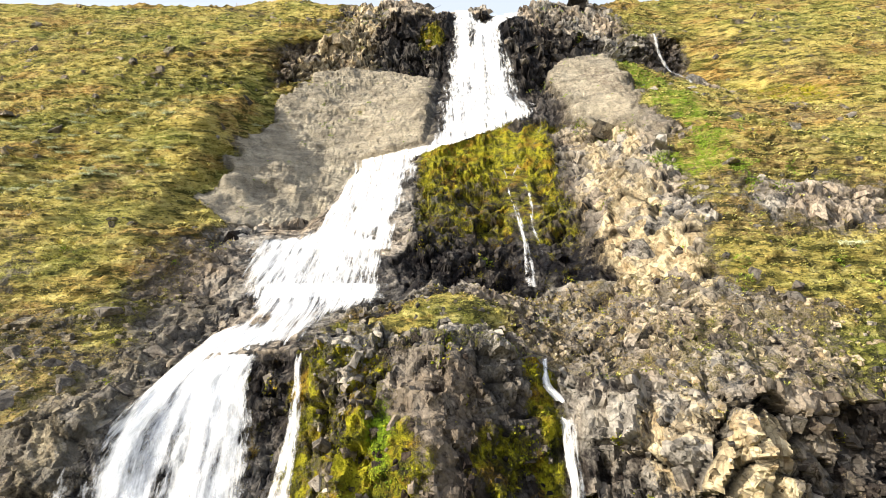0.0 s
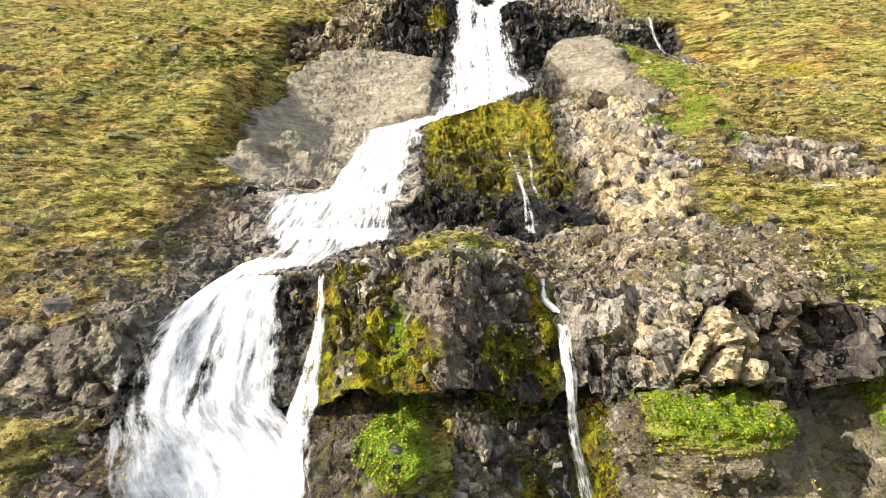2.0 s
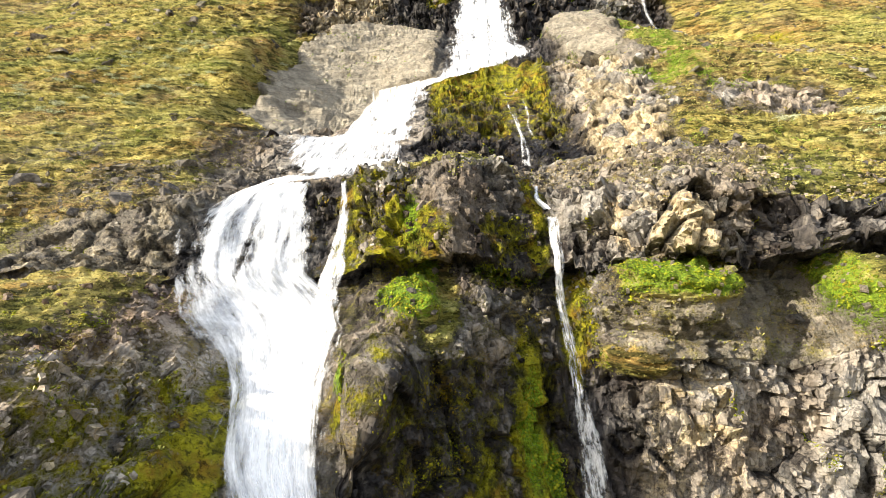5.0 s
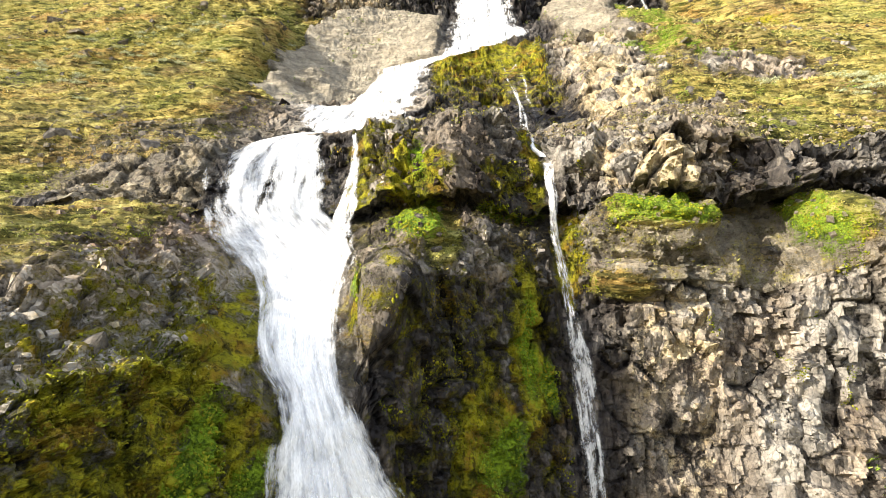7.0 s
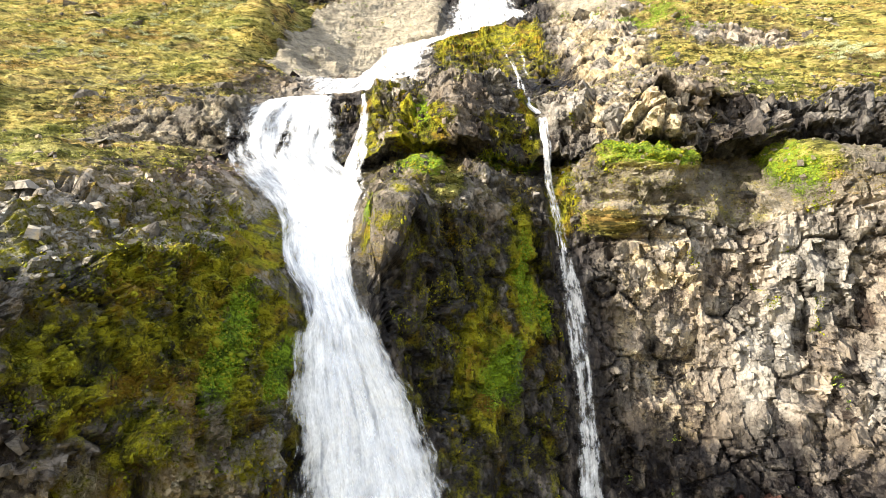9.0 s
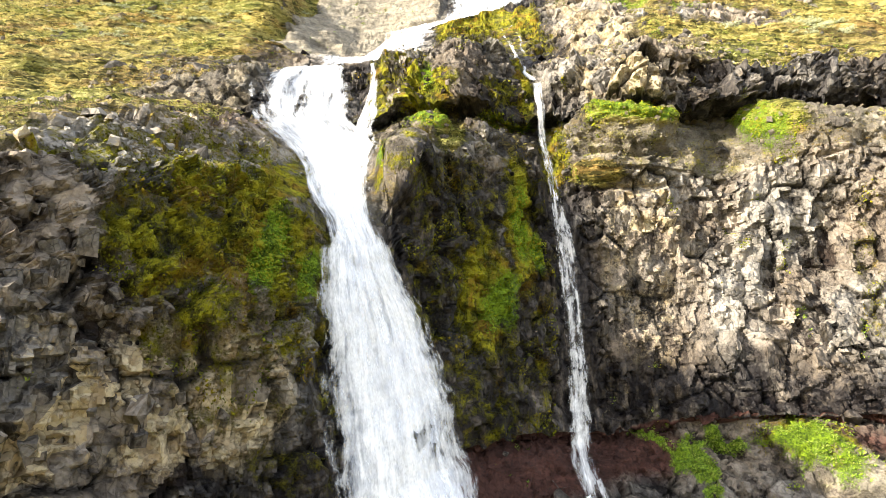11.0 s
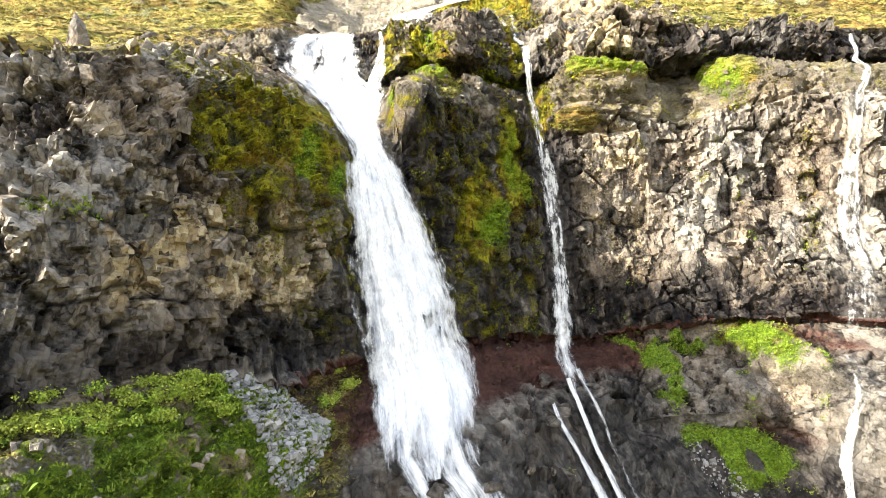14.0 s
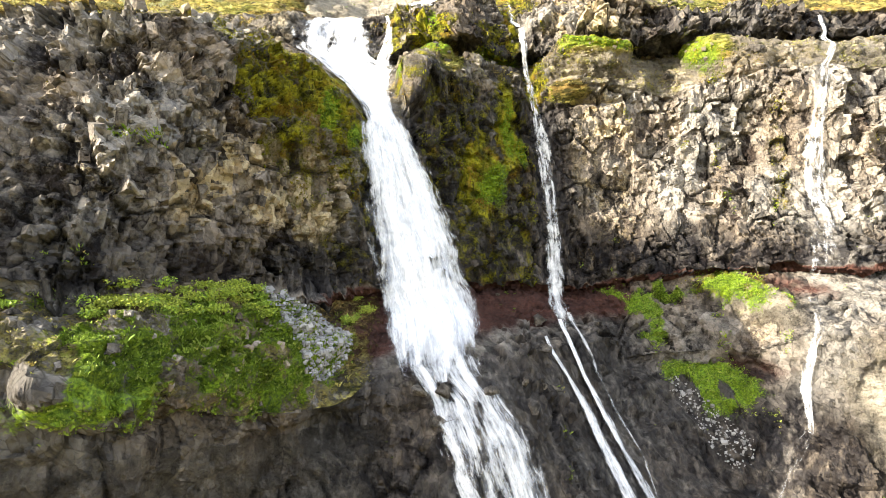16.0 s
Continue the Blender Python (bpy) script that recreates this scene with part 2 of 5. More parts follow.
# ---- the ledges, brows and feet of the hillside, from the plateau down to the valley: x, y, z ----
def ledge(*points):
    a = np.array(points, float)
    return a[np.argsort(a[:, 0])]


FAR = ledge((-400, 3500, 190), (400, 3500, 190))
BACK = ledge((-400, 240, 140), (-60, 230, 138), (0, 230, 132), (60, 230, 138), (400, 240, 142))
CREST = ledge((-150, 138, 131), (-60, 138, 129.7), (-25, 136, 129.4), (-9, 131, 127.2), (-2, 127, 123.8), (2, 126, 122.9), (6.2, 126, 122.8), (7, 126, 124.2),
              (10, 126, 124.0), (11, 126, 122.6), (18, 126, 122.7), (20, 130, 126.5), (40, 134, 128.4), (60, 138, 131), (150, 140, 135))
TOP_BROW = ledge((-150, 112, 108), (-91, 109.5, 106.5), (-64, 104, 104.6), (-44, 107.4, 108.1), (-36, 111.4, 111.2), (-27.5, 116, 113.5), (-18, 120, 116.8), (-9, 123, 121),
                 (-4, 124, 122.5), (2, 123.5, 121.6), (11, 123, 121.6), (18, 121.5, 121), (24.5, 116, 114.6), (37, 114.5, 111.5), (42, 118, 115.5), (56, 118.5, 113.7), (63, 115, 115), (150, 108, 112))
TOP_FOOT = ledge((-150, 96, 94), (-76, 91, 92), (-54, 88.5, 92.3), (-40, 98.4, 94.8), (-34.5, 104, 98.7), (-28, 109, 102.5), (-17, 112, 104.3), (-7, 111, 102.8), (-1, 109, 102),
                 (9.5, 104.4, 101.6), (16.5, 95, 95), (20, 103, 101), (24, 107, 104.5), (35, 112, 107.6), (42, 115.5, 107.5), (52.5, 117, 105.5), (58, 106, 99.5), (68, 90, 95), (150, 84, 94))
TUFF_MID = ledge((-150, 84, 87), (-60, 80, 85), (-47, 81, 86.5), (-37, 80, 86.5), (-33.2, 80.5, 85), (-31.4, 85, 84.2), (-28, 87, 84), (-20, 91, 85), (-12, 92.5, 87.5), (-5, 92, 90.5), (0, 91.5, 92),
                 (9, 91, 93), (15, 88.5, 92), (19, 87, 92), (24, 90, 95), (30, 80, 91.5), (36, 80, 91.5), (57, 86, 92), (150, 80, 89))
TUFF_FOOT = ledge((-150, 74, 80), (-60, 71.2, 77.9), (-47, 75, 80.5), (-35.6, 72, 77), (-31, 67, 74), (-26.4, 66, 72.2), (-21.4, 68, 71.9), (-17.3, 71, 72.2), (-15.5, 79, 77.8), (-13, 85.5, 82.6),
                  (-7.6, 84.5, 84), (-1.2, 83, 85), (6, 84.5, 86.8), (14, 84, 88), (18.3, 80, 87), (23, 78.5, 87.6), (29, 66, 82.5), (34.5, 64, 83), (57, 68.3, 82.8), (150, 72, 83))
LIP2 = ledge((-150, 54, 70), (-43, 51.2, 68.8), (-33, 52.5, 70), (-28.6, 57, 70.7), (-24, 60, 70.8), (-19.4, 61, 70.8), (-15.3, 61, 70.2), (-9, 57.5, 69), (-4, 56, 69),
             (1, 58, 69.6), (7.3, 58, 70), (13.6, 58, 70.3), (18, 56, 72.3), (22, 50, 73.2), (27, 49.5, 72.4), (40.6, 49, 71.4), (150, 54, 71))
FOOT2 = ledge((-150, 45, 65.5), (-35.4, 42.5, 65.2), (-28.5, 46, 65.9), (-23.3, 51, 66.2), (-18.8, 50, 65.2), (-13.3, 49, 64.6), (-8.8, 49, 64.7), (-4, 50, 65.3), (0, 52, 66),
              (5, 53, 65.9), (9, 53, 65.8), (14, 52.5, 67), (18, 49.5, 68.1), (22, 44.5, 68.3), (27, 41.5, 67), (33.5, 40, 65.5), (150, 45, 65.5))
BROW2 = ledge((-150, 38, 60), (-35.2, 33, 58.6), (-30.4, 32.2, 60.2), (-25.8, 31.7, 60), (-23.2, 32, 60.4), (-21, 31.7, 59.6), (-19.4, 36.2, 62.2), (-18.2, 38, 62.9), (-15.4, 38.8, 63.2),
              (-10.7, 38.5, 63.6), (-5.3, 37, 63.9), (-1.1, 34.5, 64), (2.6, 35.5, 63.8), (6, 37, 63.3), (7.5, 38.5, 61.8), (9.5, 36, 61.6), (12.9, 34, 62), (15.5, 32.2, 62.2), (19.3, 31.6, 62.8),
              (23.5, 31.8, 62.1), (29.3, 33, 60.8), (34.7, 33.2, 61.3), (44, 34, 61.5), (150, 38, 61))
BAND2_FOOT = ledge((-150, 30, 55), (-28.5, 25.5, 55.4), (-26, 26.5, 55.2), (-23.6, 27, 55.4), (-20.9, 27.5, 55.4), (-15.4, 29.5, 55), (-11.3, 31, 54.8), (-8.3, 30, 55),
                   (-4.3, 29.4, 55.8), (-1.9, 28.6, 55.6), (1.8, 29.4, 55.3), (6.6, 31.5, 55.3), (8.4, 32, 55.5), (11, 31, 55.5), (14, 29.4, 56), (18, 28.6, 56.6), (22.7, 29.6, 55.9),
                   (28.4, 31, 56.2), (33, 31, 57.6), (44, 31, 57.5), (150, 34, 57))
NOTCH2 = ledge((-150, 31, 54.5), (-28.5, 26, 54.9), (-20.9, 28.4, 54.6), (-11.3, 33, 54), (-8.3, 32.8, 54.2), (-4.3, 33.4, 55), (1.8, 34.4, 54.3), (6.6, 35.8, 54.4), (11, 34.8, 54.8),
               (14, 32, 55.4), (18, 31.8, 55.9), (22.7, 33.5, 54.9), (28.4, 35.5, 55.2), (33, 35, 56.4), (44, 34, 56.5), (150, 35, 56))
SHELF = ledge((-150, 18, 53), (-34, 17, 53), (-28, 15, 52.6), (-22, 15, 52.3), (-19.5, 16.5, 51.8), (-17.5, 18.5, 50.6), (-16, 21, 49.6), (-13, 23.5, 49.2), (-10, 23.8, 49), (-8, 23, 50.4), (-5, 23.4, 52),
              (-2, 26, 52.8), (2, 28.4, 52.8), (6.6, 31, 52), (9, 32, 51.8), (11.5, 29.5, 53.6), (13.5, 27.9, 55), (16, 27.5, 55.2), (19.5, 27.7, 54.7), (22, 28.8, 53.2), (25, 31.5, 51.8), (29, 31, 52.6), (33, 28.6, 54.6), (38, 27.6, 55.2), (44, 28, 55), (150, 29, 55))
BROW3 = ledge((-150, -6, 46), (-34, -4, 46.3), (-25.5, -4.8, 46.4), (-22.3, -3.6, 46.3), (-20.5, -1.5, 46.5), (-18.5, 1.5, 46.7), (-16.5, 5.5, 47.2), (-14.7, 8.8, 47.2), (-13.3, 10.6, 46.2), (-11.3, 12, 44.3),
              (-9.8, 12.7, 42.6), (-8.4, 14, 42.2), (-6.6, 15.2, 42.2), (-5.9, 19.2, 47.5), (-4.8, 21.4, 50.5), (-2.5, 22.3, 50.1), (0.4, 24.3, 49.8), (3.6, 26.6, 48.7), (6.7, 28.6, 48.4),
              (9.2, 29.3, 48.3), (11.6, 28.6, 49.2), (13.9, 26.8, 49.4), (16.8, 25.8, 49.4), (20.3, 26, 49.4), (25.2, 27.2, 48.5), (28.7, 27.4, 49.6), (34.5, 26.6, 51.2), (42, 24.5, 51.2), (150, 26, 51))
MID3 = ledge((-150, -12, 40), (-28, -8.5, 40.4), (-22, -6.8, 40.4), (-20, -5, 40.4), (-18, -2.9, 40.3), (-15.6, -0.2, 39.5), (-13, 2.6, 38.6), (-10.3, 7.6, 38), (-9.2, 9.8, 37.8), (-6, 14.6, 38),
             (-1.4, 18.9, 36.2), (3.8, 21.7, 35.8), (9.5, 24.4, 34.9), (15.4, 25.6, 35.9), (24, 26, 36.9), (32, 25, 37), (38.4, 22.4, 37.3), (46, 21.5, 38), (150, 24, 38))
FOOT3 = ledge((-150, -18, 29), (-28, -14.5, 29.4), (-22, -11, 29.2), (-20.4, -9, 28.7), (-18.6, -5.8, 28.7), (-15.4, -1.4, 28.4), (-12.5, 0.9, 27.6), (-8.7, 6, 27.1), (-4.6, 10.5, 26.8), (-0.6, 15, 26.6),
              (4, 18.9, 25.9), (10.5, 21.4, 25.6), (17, 22.2, 26.4), (28, 20.8, 27.1), (34, 19.2, 27.7), (40, 16, 28.4), (150, 17, 28))
NOTCH3 = ledge((-150, -17, 28.2), (-28, -14, 28.6), (-20.4, -8.3, 28), (-15.4, -0.6, 27.7), (-12.5, 2.6, 26.8), (-8.7, 7.8, 26.2), (-4.6, 12.2, 26), (-0.6, 16.5, 25.8), (4, 20.4, 25), (10.5, 22.9, 24.8),
               (17, 23.6, 25.6), (28, 22, 26.3), (34, 20.4, 26.9), (40, 17, 27.6), (150, 18, 27))
BROW4 = ledge((-150, -22, 26), (-28, -18.5, 27), (-22.4, -16.2, 26.4), (-19.8, -15.8, 25.6), (-18.3, -14.4, 24.3), (-17, -12.2, 23.5), (-15, -9.8, 21.6), (-12.8, -7.2, 20.9), (-9.8, -4.6, 20.5),
              (-7.3, -0.6, 21.6), (-4.9, 0.4, 21.2), (-0.9, 3, 21.2), (2.5, 4.9, 21), (6.3, 9.5, 20.8), (13, 15.6, 20.2), (15.7, 15.8, 18.8), (23, 16.2, 19), (26, 14.6, 19.6), (29, 13.8, 19.6), (33, 11.8, 21.8), (37.5, 9.1, 21.6), (150, 9, 21))
FOOT4 = ledge((-150, -22, 22), (-28, -19, 22.5), (-20.4, -15.9, 22.1), (-18.9, -14.4, 21.3), (-17, -11.6, 20.6), (-14, -7.4, 19.3), (-9.7, -3.6, 18.9), (-7, -2.6, 18.7), (-4, -2.6, 18.2),
              (-0.5, -2.8, 16.7), (3.9, 0.4, 16.1), (10.6, 7.2, 14.6), (17, 14.6, 16.8), (21.2, 17, 17.2), (25, 16.4, 17.4), (28.8, 14.8, 17.8), (32, 11.6, 16.5), (36.4, 8.4, 17.3), (150, 9, 17))
BOTTOM = ledge((-150, -22, 14), (-22, -16, 14), (-18.3, -12.8, 15), (-15, -8.6, 14), (-9.3, -6.4, 13.5), (-3.2, -6, 13.5), (5.7, -1.1, 12), (12, 3.2, 10.5), (17, 6.6, 9), (22, 9, 9), (27.3, 7.5, 8.4), (34, 5, 9), (150, 4, 9))
BASE = ledge((-150, -34, 4), (-20, -26, 4), (-5, -18, 3), (10, -14, 2), (30, -10, 2), (150, -12, 3))
VALLEY = ledge((-400, -90, -1), (400, -90, -1))
HORIZON = ledge((-400, -3500, 40), (400, -3500, 40))

# line, metres between the rows of the strip above it
LINES = [(FAR, 0), (BACK, 400), (CREST, 8), (TOP_BROW, 0.36), (TOP_FOOT, 0.32), (TUFF_MID, 0.28), (TUFF_FOOT, 0.26), (LIP2, 0.26), (FOOT2, 0.26), (BROW2, 0.26), (BAND2_FOOT, 0.16), (NOTCH2, 0.2), (SHELF, 0.18), (BROW3, 0.17),
         (MID3, 0.14), (FOOT3, 0.14), (NOTCH3, 0.18), (BROW4, 0.16), (FOOT4, 0.17), (BOTTOM, 0.22), (BASE, 0.6), (VALLEY, 4), (HORIZON, 300)]


def columns():
    xs = [-24.0]
    while xs[-1] < 46:
        xs.append(xs[-1] + (0.13 if xs[-1] < -6 else 0.16 if xs[-1] < 12 else 0.19))
    left, right, step = [-24.0], [xs[-1]], 0.2
    while left[-1] > -150:
        left.append(left[-1] - step)
        step = min(step * 1.02 if left[-1] > -90 else step * 1.2, 12)
        if left[-1] > -90:
            step = min(step, 0.34)
    step = 0.28
    while right[-1] < 150:
        right.append(right[-1] + step)
        step = min(step * 1.02, 0.36) if right[-1] < 95 else min(step * 1.2, 12)
    for side in (left, right):
        for more in (1.3, 2, 4, 10, 25):
            side.append((-1 if side is left else 1) * 150 * more)
    return np.array(left[:0:-1] + xs + right[1:])


XS = columns()


def on_line(line, xs, soft=0.5):
    """y and z of a ledge along xs, its corners rounded a little."""
    offs = np.array([-1, -0.5, 0, 0.5, 1]) * soft
    y = sum(np.interp(xs + o, line[:, 0], line[:, 1]) for o in offs) / 5
    z = sum(np.interp(xs + o, line[:, 0], line[:, 2]) for o in offs) / 5
    return y, z


def sheet():
    """The whole ground as rows by columns of points, and for each row its strip and how far down the strip it lies."""
    near = (XS > -40) & (XS < 45)
    rows, strip, part_way = [], [], []
    ya, za = on_line(LINES[0][0], XS)
    rows.append(np.stack([XS, ya, za], -1)), strip.append(0), part_way.append(0.0)
    for k in range(1, len(LINES)):
        yb, zb = on_line(LINES[k][0], XS)
        n = max(1, int(np.median(np.hypot(yb - ya, zb - za)[near]) / LINES[k][1]))
        for m in range(1, n + 1):
            f = m / n
            rows.append(np.stack([XS, ya + (yb - ya) * f, za + (zb - za) * f], -1)), strip.append(k), part_way.append(f)
        ya, za = yb, zb
    return np.array(rows), np.array(strip), np.array(part_way)


P0, STRIP, WAY = sheet()
X, Y, Z = P0[..., 0], P0[..., 1], P0[..., 2]
S = STRIP[:, None] + 0 * X


def normals(p):
    du, dv = np.gradient(p, axis=1), np.gradient(p, axis=0)
    n = np.cross(dv, du)
    n /= np.linalg.norm(n, axis=-1, keepdims=True) + 1e-9
    return n * np.where((n[..., 1:2] * 0.6 - n[..., 2:3]) > 0, -1, 1)


N0 = normals(P0)
for _ in range(3):
    N0[1:-1] = (N0[:-2] + 2 * N0[1:-1] + N0[2:]) / 4
    N0[:, 1:-1] = (N0[:, :-2] + 2 * N0[:, 1:-1] + N0[:, 2:]) / 4
N0 /= np.linalg.norm(N0, axis=-1, keepdims=True) + 1e-9


# ---- what covers the ground ----
def step(v, lo, hi):
    return np.clip((v - lo) / (hi - lo), 0, 1)


def spot(x, z, rx, rz):
    """1 in the middle of an oval on the hillside, 0.5 on its rim, 0 well outside."""
    return np.clip(1.5 - np.sqrt(((X - x) / rx) ** 2 + ((Z - z) / rz) ** 2), 0, 1)


def most(*a):
    out = a[0]
    for b in a[1:]:
        out = np.maximum(out, b)
    return out


def within(lo, hi):
    return ((S >= lo) & (S <= hi)).astype(float)


def between(lo, hi, soft=2.0):
    return step(X, lo - soft, lo + soft) * (1 - step(X, hi - soft, hi + soft))


XW = X + 2.0 * fbm(P0, 5.0, 3, 16)
# the grassy rim left of the tuff hollow, and the grassy ridge right of the bare slope, by height
HOLLOW = XW - np.interp(Z, [70, 76, 84, 91, 100, 107], [-27, -31, -33, -31, -27, -23])
RIDGE = XW - np.interp(Z, [70, 72.5, 79, 92, 103], [24, 25, 27.5, 30, 33.5])
bare_slope = step(HOLLOW, -0.8, 0.8) * (1 - step(RIDGE, -1.5, 1.5))


def ragged(lo, hi, soft=0.65):
    return step(XW, lo - soft, lo + soft) * (1 - step(XW, hi - soft, hi + soft))


grass = np.zeros_like(X)
grass = most(grass, within(0, 3) * (1 - 0.75 * between(-24, 40, 6)), within(4, 4) * (1 - 0.9 * between(-34, 52, 4)), within(5, 6) * (1 - bare_slope),
             within(7, 7) * (1 - step(XW, -29, -25) * (1 - step(RIDGE, -2, 2))), within(8, 8) * (1 - ragged(-28, 24, 3)) * 0.9, within(9, 9) * (0.4 + 0.5 * between(-8, 4.5) * ((WAY > 0.3) & (WAY < 0.72))[:, None] - 0.15 * between(-28, -10)))
grass = most(grass, within(9, 10) * (1 - step(X, -38, -30)) * 0.75, within(21, 22) * 0.9, within(8, 9) * step(XW, 22, 30) * 0.68, within(7, 9) * (1 - step(XW, -26, -21)) * 0.6)
grass = most(grass, within(12, 13) * (0.4 + 0.32 * (1 - step(XW, -26, -21))), within(17, 17) * (1 - step(X, -9, -7)) * 0.52, spot(17, 54.6, 5.0, 1.6), spot(31.5, 54, 2.6, 2.6) * 0.85, spot(13, 48.8, 2.4, 1.2), spot(-1.7, 52.6, 1.7, 2.4))
grass *= 1 - 0.7 * spot(38, 75, 10, 3.5) * within(7, 8)
grass *= 1 - 0.9 * most(spot(48, 109, 4.5, 6), spot(52, 101, 2.5, 4))
grass *= 1 - 0.35 * np.clip(fbm(P0, 11, 3, 15) * 1.6, 0, 1) * within(3, 8)
scarp = 1 - step(np.abs(fbm(P0, (9.0, 9.0, 3.5), 3, 17) - 0.12), 0.0, 0.05)
grass *= 1 - 0.6 * scarp * within(3, 7) * step(fbm(P0, 20, 2, 18), -0.05, 0.25)
lush = most(within(5, 8) * step(RIDGE, 0, 2.5) * (1 - step(RIDGE, 6, 11)) * step(Z, 72, 80) * 0.5, spot(30.6, 53, 2.0, 2.6) * 0.68, spot(17, 54.8, 4.4, 1.3) * 0.85, within(17, 17) * most(spot(21, 24.9, 5, 0.9), spot(19.5, 22.5, 2, 3)) * 0.95, spot(25, 15.5, 3.5, 2.2) * 0.95, spot(22, 17, 2.4, 1.2) * 0.9,
            spot(29, 24.5, 3, 2) * 0.75, within(17, 18) * most(spot(-17, 25.4, 5.2, 3.2) * 0.85, spot(-13, 23.2, 3, 2.2) * 0.95, spot(-22, 28, 2.4, 1) * 0.6), spot(4.4, 54.3, 3.4, 0.9) * 0.85, spot(-2.9, 54.2, 1.3, 1.0) * 0.9, spot(-12.6, 42.4, 0.7, 3.2) * 0.78, spot(-10.6, 40.5, 0.6, 1.8) * 0.72, spot(5.2, 44, 0.7, 4) * 0.9, spot(3, 37, 1.8, 2.6) * 0.75, spot(6.6, 41, 0.8, 2) * 0.8, spot(-3.5, 53, 2, 1.2) * 0.85, spot(-3.5, 59, 1, 2) * 0.7, spot(-6.8, 48.5, 1, 1) * 0.8, spot(28, 80, 4, 2) * 0.5)
moss = most(within(13, 13) * step(XW, -23, -20) * (1 - step(X, -10, -8.5)) * 0.5, spot(3.5, 58, 3, 2.6) * 0.55, within(11, 13) * spot(-13.8, 48.5, 2.2, 3.2) * 0.62, within(7, 7) * between(-4, 16, 1.5) * (0.52 + 0.34 * step(Z, 77, 84) - 0.2 * (1 - step(Z, 70, 73))), within(5, 6) * spot(11, 87, 8, 3) * 0.8, within(8, 8) * between(2, 17) * 0.3, within(10, 10) * (between(-10, -3, 1) * 0.5 + between(5.5, 8.5, 1) * 0.65 + between(-20, -9, 1) * 0.3),
            within(14, 15) * (step(XW, -14.5 - 0.33 * (Z - 30), -11.5 - 0.33 * (Z - 30)) * (1 - step(X, -8.5, -6.5)) * (0.36 + 0.28 * step(Z, 35, 41)) + between(-6, 9, 1.5) * 0.4), spot(-13.2, 46.8, 3.4, 1.6) * 0.75, spot(1.5, 38, 2.4, 6) * 0.8, spot(5, 44, 1.6, 7) * 0.85, spot(9, 50, 1.4, 4) * 0.75,
            spot(-7.0, 47.2, 1.1, 1.0) * 0.7, spot(-5.0, 47.4, 1.4, 1.2) * 0.55, spot(29, 25, 3.8, 2) * 0.6, spot(37, 40, 1.4, 9) * 0.4, within(12, 13) * between(-6, 1, 1) * 0.42, within(12, 13) * between(8.6, 11, 0.5) * 0.6, spot(-4, 57.5, 3, 3.5) * 0.8, spot(61, 96, 10, 4) * 0.5, within(4, 4) * spot(-2.5, 114, 2.6, 3.6) * 0.8)
moss *= 1 - 0.9 * spot(-1.7, 52.6, 1.5, 2.2)
tuff = most(within(5, 6) * step(HOLLOW, -0.8, 0.8) * (1 - step(XW, -1.8, -0.2)), within(5, 6) * step(X, 18, 21) * (1 - step(RIDGE, -2, 1)) * step(Z, 82, 90), within(11, 13) * step(X, 9, 13) * 0.6, within(12, 13) * (1 - step(X, -17, -12)) * 0.15, within(9, 10) * (1 - step(X, -22, -18)) * 0.45,
            within(19, 20) * (1 - step(X, -8, -4)) * 0.42, within(7, 7) * between(17, 25) * 0.3, within(5, 6) * between(18, 31, 2) * 0.45, spot(38, 14, 4, 7) * 0.85, spot(30.5, 24, 3.6, 2.0) * 0.75, within(12, 13) * between(-8.6, -3.5, 0.6) * 0.4)
red = most(within(16, 17) * between(-12, 19, 2) * step(Z, 21.5, 23), within(16, 16) * step(X, -15, -11), spot(34, 25.6, 4, 1.0) * 0.62, within(11, 13) * spot(-22, 53.5, 8, 1.8) * 0.6, spot(28, 17.5, 3, 1.6) * 0.7, within(5, 6) * spot(28, 97, 3.5, 7) * 0.35)
# wet rock, plus painted shade: notch, undersides, upper crag, cast shadow lower right
wet_and_shade = most(spot(3.6, 57.6, 3.6, 2.8) * 0.85, within(18, 20) * (1 - step(X, -6, -2)) * (0.46 + 0.12 * step(X, -16, -12)), spot(6.6, 51, 3.4, 3.4) * 1.0, spot(10.5, 42, 1.6, 7) * 0.9, within(15, 15) * step(33.5 - Z, 0, 4) * (0.62 + 0.4 * step(X, -16, -12)), within(14, 15) * between(-10.5, -4.5, 0.8) * 0.9, within(17, 20) * between(-12, 19, 2) * 0.74 * (1 - 0.75 * step(Z, 21.2, 22.6)), within(4, 6) * between(-3, 20, 2) * 0.9, within(10, 10) * between(-22, -9, 1) * 0.85,
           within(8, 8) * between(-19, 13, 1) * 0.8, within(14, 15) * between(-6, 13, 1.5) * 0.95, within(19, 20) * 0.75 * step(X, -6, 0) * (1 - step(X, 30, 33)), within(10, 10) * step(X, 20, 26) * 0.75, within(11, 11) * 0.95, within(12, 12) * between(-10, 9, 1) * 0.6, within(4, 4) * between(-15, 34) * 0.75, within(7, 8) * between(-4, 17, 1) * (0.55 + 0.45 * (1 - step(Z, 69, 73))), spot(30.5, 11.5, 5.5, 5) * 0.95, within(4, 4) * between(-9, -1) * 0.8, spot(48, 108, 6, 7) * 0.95)
